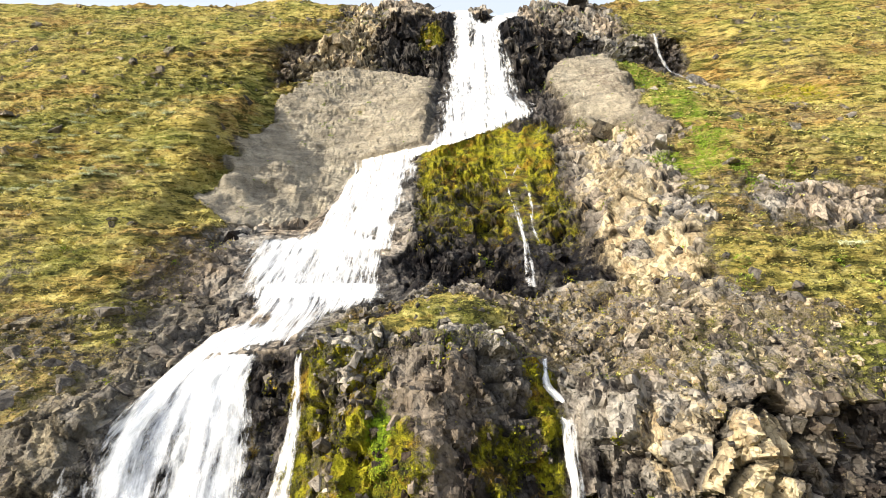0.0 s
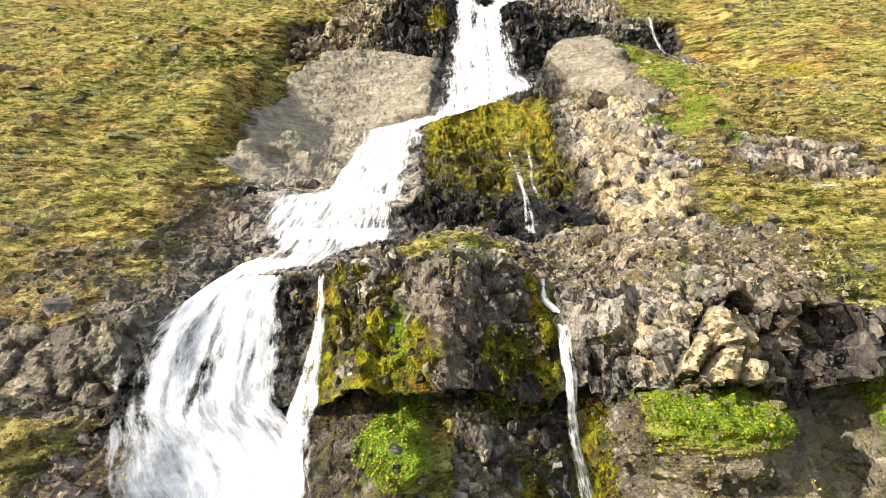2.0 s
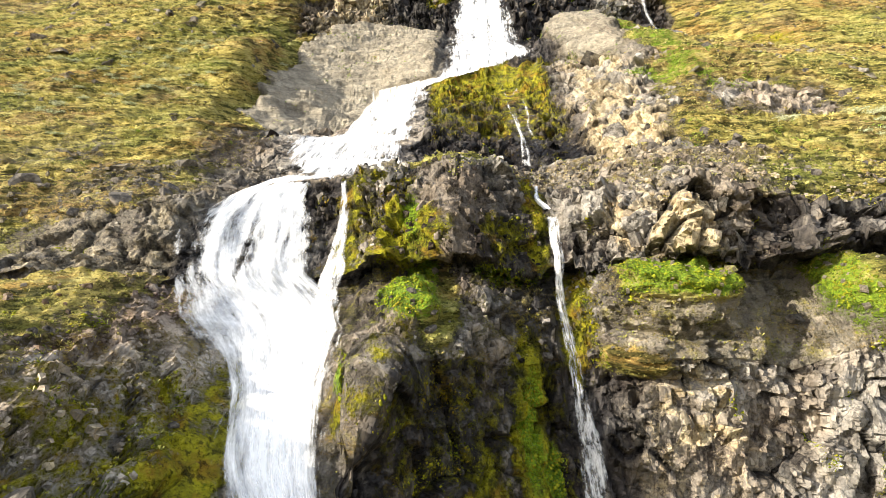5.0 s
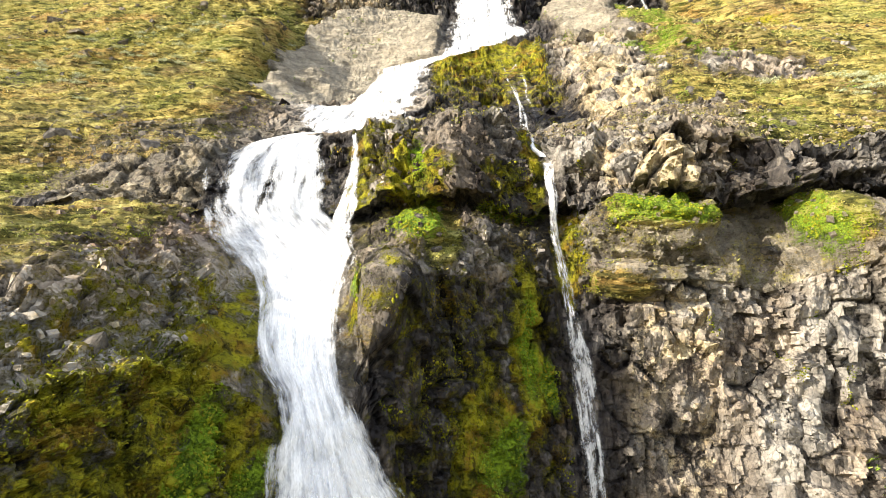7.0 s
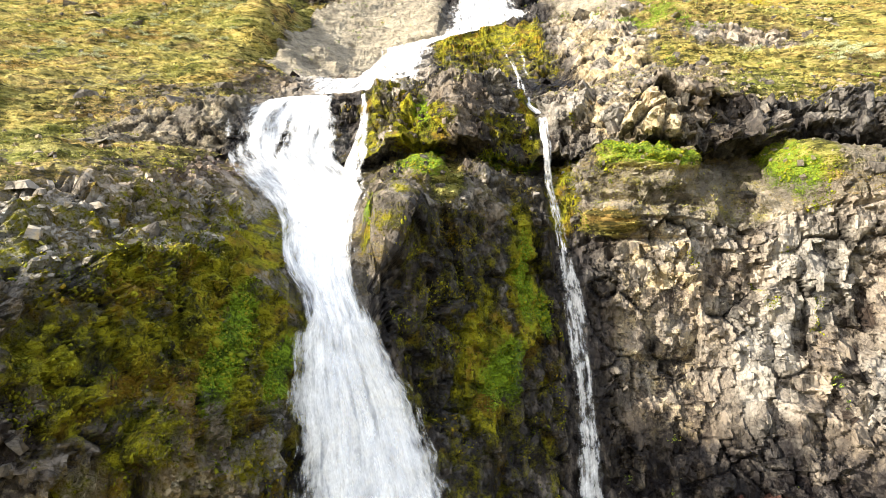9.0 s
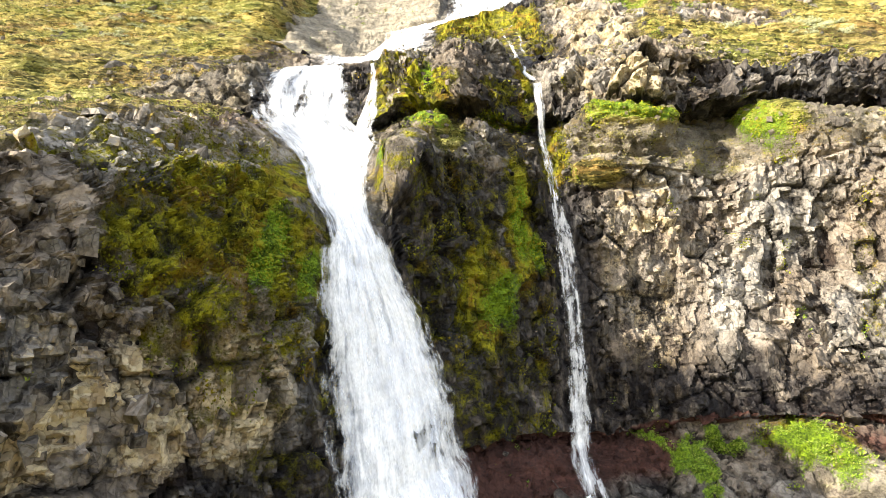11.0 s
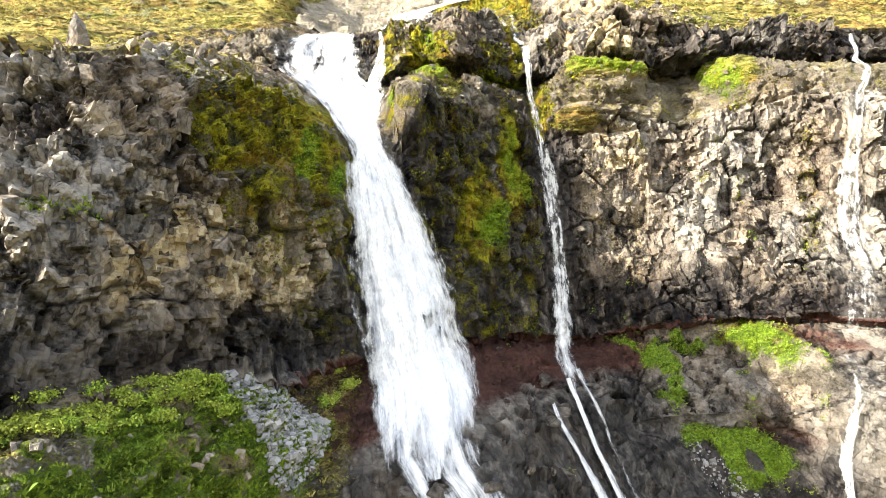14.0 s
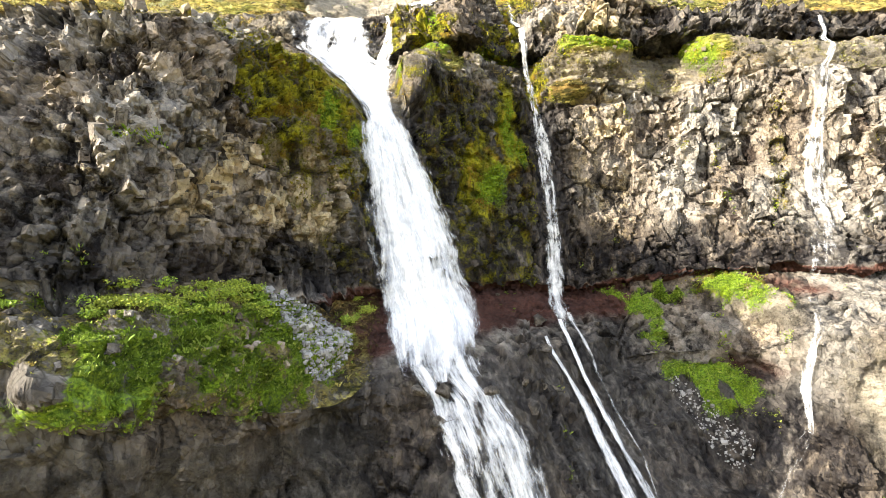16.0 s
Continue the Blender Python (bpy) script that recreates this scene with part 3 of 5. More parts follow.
# tan rock; on the left shelf it also puts sunlight into the colour
tan = most(within(11, 13) * (1 - step(X, -16, -13)) * 0.5, within(3, 4) * between(-32, -13, 3) * 0.6, within(12, 13) * step(X, 10, 13) * 0.55, within(10, 10) * step(X, 9, 12) * 0.3, within(5, 7) * step(XW, 15, 19) * (1 - step(RIDGE, -3, 0)) * 0.6, within(9, 13) * (1 - ragged(-21, 60, 2)) * 0.52, within(9, 9) * step(XW, 2, 8) * 0.5, within(14, 15) * most(spot(-14.5, 35.8, 2.8, 3.6), 0.75 * spot(-18.5, 35.5, 2.4, 3.2), spot(-12.3, 33.6, 1.6, 3.2), 0.3 * (1 - step(X, -13, -11)) * step(Z, 31, 34) * (1 - step(Z, 40, 43))) * 1.0, within(10, 10) * spot(16.5, 59, 5, 3) * 0.75, within(14, 14) * spot(17.5, 45, 5, 3) * 0.6, within(7, 10) * spot(20, 71.5, 5.5, 7) * 0.85,
           within(14, 15) * between(11, 22) * 0.4, within(5, 6) * spot(25, 99, 4, 6) * 0.7, within(5, 6) * spot(24, 88, 5, 5) * 0.5, spot(2, 31.5, 1.2, 1.2) * 0.95, within(4, 4) * spot(22, 112, 4, 4) * 0.5, spot(29.5, 22, 2, 2) * 0.5)
lush = np.where(S >= 16, lush * np.clip(0.78 + 0.75 * fbm(P0, 1.7, 4, 19), 0.2, 1.2), lush)
soft_ground = np.clip(np.maximum(np.maximum(grass, lush * 0.8), moss * 0.5), 0, 1)
hard = 1 - step(soft_ground, 0.35, 0.75)
smooth_rock = np.clip(most(within(10, 10) * between(-4, 7, 1) * 0.7, tuff * 0.95, spot(-5.7, 48.6, 3, 3) * within(12, 14),  within(8, 10) * (1 - step(X, -22, -18)) * 0.85, within(14, 15) * spot(17, 36, 6, 9) * 0.6, within(14, 15) * spot(-20, 31, 4, 2) * 0.4, within(8, 9) * step(X, 14, 20) * 0.5, within(18, 20) * 0.95, within(17, 18) * step(X, 22, 26) * 0.7, red * 0.8), 0, 1)

# ---- the courses of the water: label, and for each sheet its rows of height, left x, right x ----
FALLS = [
    ("wide white upper waterfall over the dark crag", [
          ([(122.9, 2.4, 6.6), (119, 2.2, 8), (115, 1.9, 12.4), (103.4, 0.2, 13.7), (94.3, -1.1, 15.0), (90.6, -1.4, 15.6), (88.0, -1.7, 8.9), (85.2, -2.4, 1.4)], dict(across=0.35, along=0.4, thick=0.56, gaps=[(6.2, 114, 0.9, 4, 0.3), (8.4, 100, 0.6, 7, 0.22), (12, 108, 0.8, 5, 0.12)])),
          ([(122.8, 11.2, 18.4), (120.5, 10.6, 17.6), (117.5, 9, 13), (115, 6, 12.4)], dict(across=0.35, along=0.4, thick=0.52))]),
    ("white cascade slanting down beside the tuff hollow", [
          ([(85.2, -3.4, 0.6), (83.0, -14.0, -3.2), (78.5, -15.1, -4.7), (72.6, -16.4, -4.5), (70.7, -18.5, -4.6), (69.6, -18.5, -4.6)], dict(across=0.3, along=0.25, thick=0.55, fade=0.5, gaps=[(-8.5, 71.6, 1.1, 0.8, 0.35), (-6, 73.4, 0.8, 0.7, 0.3), (-11, 74.8, 0.7, 0.6, 0.28)]))]),
    ("broad low waterfall with dark rock showing between strands", [
          ([(71.3, -22.0, -4.6), (70.7, -23.3, -4.6), (67.7, -21.3, -4.3), (65.4, -19.0, -4.0)], dict(across=0.25, thick=0.54, start=0.3, fade=0.15, gaps=[(-9, 68, 1.2, 3, 0.16), (-6, 67.5, 1.4, 3.4, 0.22), (-13.5, 68.5, 0.8, 2, 0.15), (-20.5, 69, 0.8, 3, 0.15)])),
          ([(66.8, -19.8, -4.8), (65.6, -19, -5.6), (64.6, -17.3, -9), (64.0, -17.8, -10), (63.2, -19.4, -11)], dict(across=0.25, along=0.12, thick=0.52, fade=0.3, gaps=[(-9, 64.4, 2.2, 0.5, 0.3), (-15.5, 64.3, 1.2, 0.3, 0.25)]))]),
    ("wide white waterfall over the middle cliff, narrowing into a chute", [
          ([(64.2, -17.8, -11.2), (63.5, -19.2, -13.2), (61.4, -20.2, -13.6), (59.3, -21.4, -12.5), (57.8, -21.3, -12.1), (56.4, -21.0, -11.8), (54.8, -20.5, -11.3), (53.2, -19.2, -9.6), (51.5, -17.2, -8.2), (48.9, -14.6, -8.4), (46.7, -12.8, -8.2), (45.2, -11.7, -8.0),
            (44.2, -10.8, -7.6), (42.4, -10, -6.6), (40.8, -9.9, -5.8)], dict(thick=0.62, start=0.5, fade=1.8, gaps=[(-20.7, 57.2, 0.3, 2.4, 0.4), (-20.0, 57.8, 0.25, 2.2, 0.36), (-17.0, 56.8, 0.3, 2.8, 0.4), (-16.3, 57.4, 0.25, 2.2, 0.34), (-14.2, 58, 0.3, 2, 0.2), (-18.6, 58.5, 0.25, 2, 0.22)])),
          ([(63.7, -11.0, -10.3), (61.3, -10.5, -9.5), (59.2, -10.4, -9.2), (57.6, -10.5, -8.9), (55.5, -10.9, -8.5), (53.5, -11.8, -8.3), (51.6, -12.4, -8.2)], dict(thick=0.4, start=0.8))]),
    ("tall white plunge waterfall in the cleft of the lower cliff", [
          ([(43.6, -10.4, -7.2), (42.7, -10.1, -6.4), (40.9, -10.0, -5.6), (35.7, -9.4, -3.4), (30.8, -8.8, -1.7), (26.4, -8.3, -0.8), (24.2, -7.6, 0.4), (20.6, -6.8, 1.2)], dict(thick=0.7, start=1.6, fade=3.0)),
          ([(23.6, -6.6, 0.4), (21.8, -6.4, 0.4), (20.8, -5.2, 0.6), (19.6, -4.2, 1.8), (17.2, -3.4, 3.4), (14.2, -2.4, 4.5), (11, -1.4, 5.6), (7, 0, 7)], dict(thick=0.5, start=2.2, gaps=[(-2.8, 20.3, 0.7, 0.8, 0.3), (-0.4, 17, 0.4, 3.4, 0.24), (0.2, 20.2, 0.5, 1.2, 0.2), (0.8, 13, 0.5, 3.5, 0.24)]))]),
    ("thin white waterfall running down the mossy cliff", [
          ([(62.6, 7.3, 7.7), (61.2, 6.9, 7.5), (60.3, 7.7, 8.6)], dict(thick=0.5, edge=0.2)),
          ([(60.0, 7.7, 8.8), (54.2, 7.7, 8.6), (48.4, 8.2, 9.3), (42.5, 8.4, 10.3), (37.0, 8.8, 10.7), (31.7, 9.0, 11.2), (26.8, 8.7, 11.4), (24.5, 8.6, 11.3), (21.6, 8.4, 11.6)], dict(thick=0.42, start=0.5, edge=0.25, fade=1.5))]),
    ("thin trickles of water over mossy rock", [
          ([(81.2, 10.3, 11.0), (77.8, 8.2, 9.1), (74.7, 8.5, 9.3), (71.2, 8.7, 9.6), (68.4, 8.3, 9.7), (66.3, 8.1, 9.6)], dict(thick=0.3, edge=0.2)),
          ([(87.9, 11.2, 11.7), (82.8, 9.8, 10.3), (80.3, 10.4, 11.0), (76.2, 10.7, 11.5), (72.6, 10.2, 10.7), (66.4, 10.6, 11.2)], dict(thick=0.32, edge=0.2)),
          ([(86.5, 8.6, 9.0), (82.0, 8.2, 8.7), (78.2, 8.4, 8.9)], dict(thick=0.3, edge=0.2)),
          ([(88.2, 15.0, 15.6), (86.0, 13.8, 14.3), (83.4, 12.6, 13.0)], dict(thick=0.3, edge=0.2)),
          ([(70.4, 14.2, 14.6), (66.8, 14.4, 14.9)], dict(thick=0.3, edge=0.2))]),
    ("slanting strands of water on the dark lower rock", [
          ([(21.8, 6.6, 7.0), (20.7, 6.8, 7.4), (18.7, 8.0, 8.5), (16.1, 9.1, 10.1), (13.0, 10.1, 11.3), (10.1, 11.3, 12.7), (7, 12, 13.6)], dict(thick=0.55, edge=0.3, away=0.25)),
          ([(22.6, 8.9, 9.5), (20.6, 9.3, 9.9), (18.2, 10.0, 10.5), (15.6, 11.0, 11.8), (12.4, 12.3, 13.2), (9.5, 13.6, 14.7), (7, 14.2, 15.4)], dict(thick=0.52, edge=0.3, away=0.25)),
          ([(23.0, 10, 10.8), (21.4, 10.7, 11.3), (20.0, 11.2, 11.7), (18.2, 11.6, 12.1), (15.2, 12.7, 13.2), (11.9, 14.4, 14.8), (9.3, 14.6, 14.9)], dict(thick=0.41, edge=0.2, away=0.25))]),
    ("thin spraying waterfall on the pale cliff", [
          ([(60.2, 47.4, 48.4), (57, 46.6, 47.6), (54, 44.4, 45.6), (51.0, 41.7, 42.9), (45.6, 40.2, 42.0), (39.7, 38.7, 41.5), (33.3, 37.8, 40.6), (27.2, 35.9, 38.8), (25.6, 35.2, 37.4)], dict(thick=0.38, edge=0.25, fade=1.0)),
          ([(25.4, 34.9, 35.9), (20.9, 32.1, 32.9), (15.6, 30.9, 31.8), (13.0, 30.3, 30.9)], dict(thick=0.4, edge=0.3, start=0.8)),
          ([(13.3, 30.3, 30.7), (10.9, 27.6, 28.1), (8.2, 24.3, 24.7)], dict(thick=0.34, edge=0.2, away=0.25)),
          ([(13.1, 30.4, 30.8), (10.2, 28.1, 28.4), (8.2, 26.1, 26.4)], dict(thick=0.34, edge=0.2, away=0.25))]),
    ("small side stream running down dark rock to the grass", [
          ([(115.2, 45.7, 46.9), (110.3, 46.5, 47.6), (106.5, 48.2, 49.4), (103, 47.8, 49.0), (100.2, 46.8, 47.8)], dict(thick=0.42, edge=0.2, away=0.8))]),
]


course = np.zeros_like(X)
for _, sheets in FALLS:
    for rows, _ in sheets:
        a = np.array(rows)[::-1]
        inside = step(X, np.interp(Z, a[:, 0], a[:, 1]) - 1.0, np.interp(Z, a[:, 0], a[:, 1]) - 0.3) * (1 - step(X, np.interp(Z, a[:, 0], a[:, 2]) + 0.3, np.interp(Z, a[:, 0], a[:, 2]) + 1.0))
        course = np.maximum(course, inside * ((Z > a[0, 0] - 0.4) & (Z < a[-1, 0] + 0.3)))

# ---- relief ----
warp = np.stack([fbm(P0, 4, 2, 11), fbm(P0, 4, 2, 12), fbm(P0, 4, 2, 13)], -1)
big_f, big_j, big_c = facets(P0 + warp * 0.6, (3.8, 3.8, 5.2), 21, 0.6)
mid_f, mid_j, mid_c = facets(P0 + warp * 0.35, (1.35, 1.35, 2.2), 31, 1.0)
fine_f, fine_j, fine_c = facets(P0 + warp * 0.3, (0.8, 0.8, 1.15), 35, 1.2)
mixed = step(fbm(P0, 6.0, 3, 36), -0.1, 0.15)
mid_f, mid_j, mid_c = (a * mixed + b * (1 - mixed) for a, b in ((mid_f, fine_f * 0.6), (mid_j, fine_j), (mid_c, fine_c)))
small_f, small_j, small_c = facets(P0 + warp * 0.25, (0.58, 0.58, 0.75), 41, 1.1)
rough = big_f * 0.6 + big_c * 0.3 + mid_f * 0.32 + mid_c * 0.2 + small_f * 0.06 - 0.26 * (1 - step(mid_j, 0, 0.1)) * step(fbm(P0, 3.0, 2, 39), -0.1, 0.3) - 0.5 * (1 - step(big_j, 0, 0.06)) * step(fbm(P0, 5.0, 2, 40), -0.25, 0.1) + 0.7 * fbm(P0, (6.0, 6.0, 4.0), 2, 38)
shaded = within(14, 15) * (1 - step(X, -12, -9))
rough = rough + shaded * (fine_f * 0.24 + fine_c * 0.16 + small_f * 0.14 + small_c * 0.07 - 0.35 * fbm(P0, (6.0, 6.0, 4.0), 2, 38))
near_gain = 1.0 - 0.25 * within(14, 15) * (1 - step(X, -12, -9)) + 0.4 * within(4, 4) + 0.35 * within(10, 10)
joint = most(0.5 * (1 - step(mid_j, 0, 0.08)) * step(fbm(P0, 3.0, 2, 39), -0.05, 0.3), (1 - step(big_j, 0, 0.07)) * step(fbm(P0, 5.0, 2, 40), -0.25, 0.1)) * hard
worn = fbm(P0 * (1, 1, 1.6), 5, 5, 51) * 0.55 + value_noise(P0, (9, 9, 0.8), 58) * 0.22
slant = np.stack([X + 0.25 * Z, Y + 0.25 * Z, Z - 0.12 * X], -1)
saw = (Z + 0.1 * X + 1.8 * fbm(P0, (9.0, 9.0, 4.0), 3, 62)) / 1.5
saw = saw - np.floor(saw)
terrace = np.where(saw < 0.78, saw / 0.78, (1 - saw) / 0.22) * step(fbm(P0, 8.0, 2, 63), -0.2, 0.25)
tussock = np.abs(fbm(slant + warp * 0.3, (1.3, 1.3, 0.45), 2, 78))
hummock = -0.55 * terrace + fbm(P0, 9.0, 3, 61) * 0.8 + np.abs(fbm(slant + warp * 0.5, (5.0, 5.0, 1.2), 3, 71)) * 0.5 + tussock * 0.5
strata = value_noise(P0, (16, 16, 1.1), 59) * 0.35 + value_noise(P0, (9, 9, 0.45), 60) * 0.12
tuff_wall = within(5, 6) * tuff
rim = within(5, 7) * step(X, -58, -38) * (1 - step(XW, -35.5, -33.5)) * step(Z, 71, 77) * (1 - step(Z, 97, 106))
def dome(x, z, rx, rz):
    """A half ball on the hillside: 1 in its middle, steep at its rim."""
    return np.sqrt(np.clip(1 - ((X - x) / rx) ** 2 - ((Z - z) / rz) ** 2, 0, 1))


def band(z, thick, x0, x1, soft=1.0):
    """1 along a level line of the rock."""
    return np.clip(1 - np.abs(Z + 0.35 * warp[..., 0] - z) / thick, 0, 1) * between(x0, x1, soft)


low_rock = within(12, 16)
bulge = 2.4 * rim + low_rock * (2.0 * dome(-5.7, 48.4, 2.9, 2.9) + 0.9 * dome(-3.6, 52.6, 2.2, 1.2) + 1.5 * dome(16.2, 53.6, 5.2, 2.1) + 1.0 * dome(13.2, 49.4, 3.0, 1.4) + 0.8 * dome(17.6, 48.9, 2.6, 1.3)
                                + 1.4 * dome(33.5, 53.0, 4.6, 2.6) - 1.1 * band(51.0, 0.55, 11, 21) - 0.7 * band(47.6, 0.4, 11.5, 19) - 1.0 * band(44.6, 0.7, -8.6, -4.0, 0.5))
bulge += within(16, 18) * (1.2 * dome(30.0, 24.2, 4.2, 2.4) + 1.3 * dome(-17.0, 25.2, 4.6, 3.0) + 0.8 * dome(-13.4, 23.4, 2.6, 2.0))
lift = hard * (1 - smooth_rock) * rough * near_gain + hard * smooth_rock * (1 - tuff_wall) * (worn + 0.45 * rough) + hard * tuff_wall * (worn * 1.0 + strata * 1.2 + mid_f * 0.05 + small_f * 0.08 + 1.1 * step(Z, 76.5 + 1.2 * warp[..., 0], 77.6 + 1.2 * warp[..., 0]) + 0.6 * step(Z, 90 + 2 * warp[..., 1], 91.4 + 2 * warp[..., 1])) + (1 - hard) * hummock
lift = lift * (1 - 0.75 * course) + fbm(P0, 14, 2, 81) * 0.5 + bulge * (1 - course)
near_world = np.clip((220 - np.abs(Y)) / 60, 0, 1) * np.clip((200 - np.abs(X)) / 40, 0, 1)
lift *= near_world * np.where(S >= 21, 0.6, 1.0)
P1 = P0 + N0 * lift[..., None]
N1 = normals(P1)

# facet tone also holds painted shade (right cliff's diagonal) and sun (left shelf)
COVER = {"grass": grass, "lush": lush, "moss": moss, "tuff": tuff, "red": red, "wet_and_shade": wet_and_shade, "tan": tan, "joint": joint, "facet_and_light": (0.6 * mid_c + 0.25 * small_c + 0.3 * big_c) * hard * (1 - smooth_rock) - 0.8 * within(4, 4) * between(-14, 33, 3) - 0.4 * within(4, 4) * between(-34, -14, 2) + 0.3 * within(5, 7) * step(XW, 16, 19) - (0.22 + 0.25 * (1 - step(X, -24, -18))) * within(14, 15) * (1 - step(X, -13, -10)) - 0.45 * within(14, 15) * step(XW, 10, 12) * (1 - step(XW - 15 - 0.85 * (45 - Z), -3, 2)) - 0.4 * within(10, 10) * between(-4, 9, 2) - 0.2 * within(10, 10) - 0.25 * within(18, 20) - 0.35 * within(17, 17) * step(X, 12, 16) + 0.8 * within(11, 13) * (1 - step(X, -14, -11)) - 0.25 * within(8, 9) + 0.4 * within(12, 13) * step(X, 9, 12) - 0.1 * within(14, 15) * step(X, 22, 28) - 0.5 * within(7, 8) * between(-4, 17, 1)}


def sheet_object(name, r0, r1, label, category):
    """The rows r0 to r1 of the ground as one mesh."""
    p = P1[r0:r1 + 1]
    nr, nc = p.shape[:2]
    idx = np.arange(nr * nc).reshape(nr, nc)
    quads = np.stack([idx[:-1, :-1], idx[1:, :-1], idx[1:, 1:], idx[:-1, 1:]], -1).reshape(-1, 4)
    me = bpy.data.meshes.new(name)
    me.vertices.add(nr * nc)
    me.vertices.foreach_set("co", p.reshape(-1).astype(np.float32))
    me.loops.add(quads.size)
    me.loops.foreach_set("vertex_index", quads.reshape(-1).astype(np.int32))
    me.polygons.add(len(quads))
    me.polygons.foreach_set("loop_start", np.arange(0, quads.size, 4, dtype=np.int32))
    me.polygons.foreach_set("use_smooth", np.ones(len(quads), bool))
    me.update(calc_edges=True)
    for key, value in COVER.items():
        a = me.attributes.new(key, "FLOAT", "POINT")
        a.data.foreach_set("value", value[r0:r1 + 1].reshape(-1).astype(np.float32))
    me.materials.append(GROUND)
    me.set_sharp_from_angle(angle=radians(11 if "cliff" in name else 20 if "slope" in name else 50))
    return tagged(new(name, me), label, category, kind="structure")


def last_row(k):
    return int(np.max(np.nonzero(STRIP == k)[0]))


GROUNDS = {}
for name, a, b, label in (
    ("ground_plateau", 0, 2, "grassy plateau behind the crest of the hill"),
    ("hillside_upper", 2, 7, "yellow-green grass hillside with dark crags and a pale tuff hollow"),
    ("cliff_middle", 7, 11, "broken brown basalt cliff band with grass on its ledge"),
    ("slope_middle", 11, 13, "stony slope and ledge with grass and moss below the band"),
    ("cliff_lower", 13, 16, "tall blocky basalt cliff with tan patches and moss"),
    ("slope_lower", 16, 19, "red soil, green slope and wet dark rock under the cliff"),
    ("ground", 19, 22, "rocky valley floor below the falls"),
):
    GROUNDS[name] = sheet_object(name, last_row(a) if a else 0, last_row(b), label, "ground" if "ground" in name or "slope" in name else "cliff" if "cliff" in name else "hillside")


# ---- finding the surface ----
LOWEST = last_row(20) + 1


def front(x, z):
    """The foremost point of the ground at x and height z: its y, row and column."""
    c = int(np.clip(np.searchsorted(XS, x), 1, len(XS) - 1))
    w = (x - XS[c - 1]) / (XS[c] - XS[c - 1])
    zc, yc = P1[:LOWEST, c - 1, 2] * (1 - w) + P1[:LOWEST, c, 2] * w, P1[:LOWEST, c - 1, 1] * (1 - w) + P1[:LOWEST, c, 1] * w
    cross = np.nonzero((zc[:-1] - z) * (zc[1:] - z) <= 0)[0]
    if not len(cross):
        k = int(np.argmin(np.abs(zc - z)))
        return yc[k], k, c
    k = cross[np.argmin(yc[cross])]
    return min(yc[k], yc[k + 1]), int(k), c


# ---- falling water ----
def raw_mesh(name, verts, faces, material, smooth=False, cover=None):
    me = bpy.data.meshes.new(name)
    faces = np.asarray(faces)
    k = faces.shape[1]
    me.vertices.add(len(verts))
    me.vertices.foreach_set("co", np.asarray(verts, np.float32).reshape(-1))
    me.loops.add(faces.size)
    me.loops.foreach_set("vertex_index", faces.reshape(-1).astype(np.int32))
    me.polygons.add(len(faces))
    me.polygons.foreach_set("loop_start", np.arange(0, faces.size, k, dtype=np.int32))
    me.polygons.foreach_set("use_smooth", np.full(len(faces), smooth))
    me.update(calc_edges=True)
    for key, value in (cover or {}).items():
        me.attributes.new(key, "FLOAT", "POINT").data.foreach_set("value", np.asarray(value, np.float32))
    me.materials.append(material)
    return me


def water_material():
    k = Mat("white_water", 0.45, 0.4)
    uv = k.t.nodes.new("ShaderNodeUVMap").outputs["UV"]
    streak = k.noise(1.0, 5, 0.6, k.scaled(uv, (2.4, 0.16, 1)))
    fine = k.noise(1.0, 4, 0.65, k.scaled(uv, (8.0, 1.3, 1)))
    foam = k.noise(1.0, 4, 0.6, k.scaled(uv, (1.8, 0.75, 1)))
    spray = k.noise(1.0, 3, 0.7, k.scaled(uv, (14.0, 5.0, 1)))
    broad = k.noise(1.0, 3, 0.6, k.scaled(uv, (0.8, 0.07, 1)))
    veil = k.math("ADD", k.math("MULTIPLY", broad, 0.3), k.math("ADD", k.math("MULTIPLY", streak, 0.22), k.math("ADD", k.math("MULTIPLY", foam, 0.3), k.math("ADD", k.math("MULTIPLY", fine, 0.12), k.math("MULTIPLY", spray, 0.1)))))
    strand = k.math("MULTIPLY_ADD", veil, 2.4, -0.7)
    k.put(k.b.inputs["Alpha"], k.ramp(k.math("ADD", strand, k.attr("thick")), 0.86, 1.26))
    k.colour(k.mix(k.ramp(k.math("ADD", k.math("MULTIPLY", broad, 0.45), k.math("ADD", k.math("MULTIPLY", streak, 0.3), k.math("MULTIPLY", foam, 0.25))), 0.38, 0.52), (0.66, 0.69, 0.77), (0.99, 0.99, 0.99)))
    k.bump(veil, 0.35, 0.2)
    return k.m


WATER = water_material()


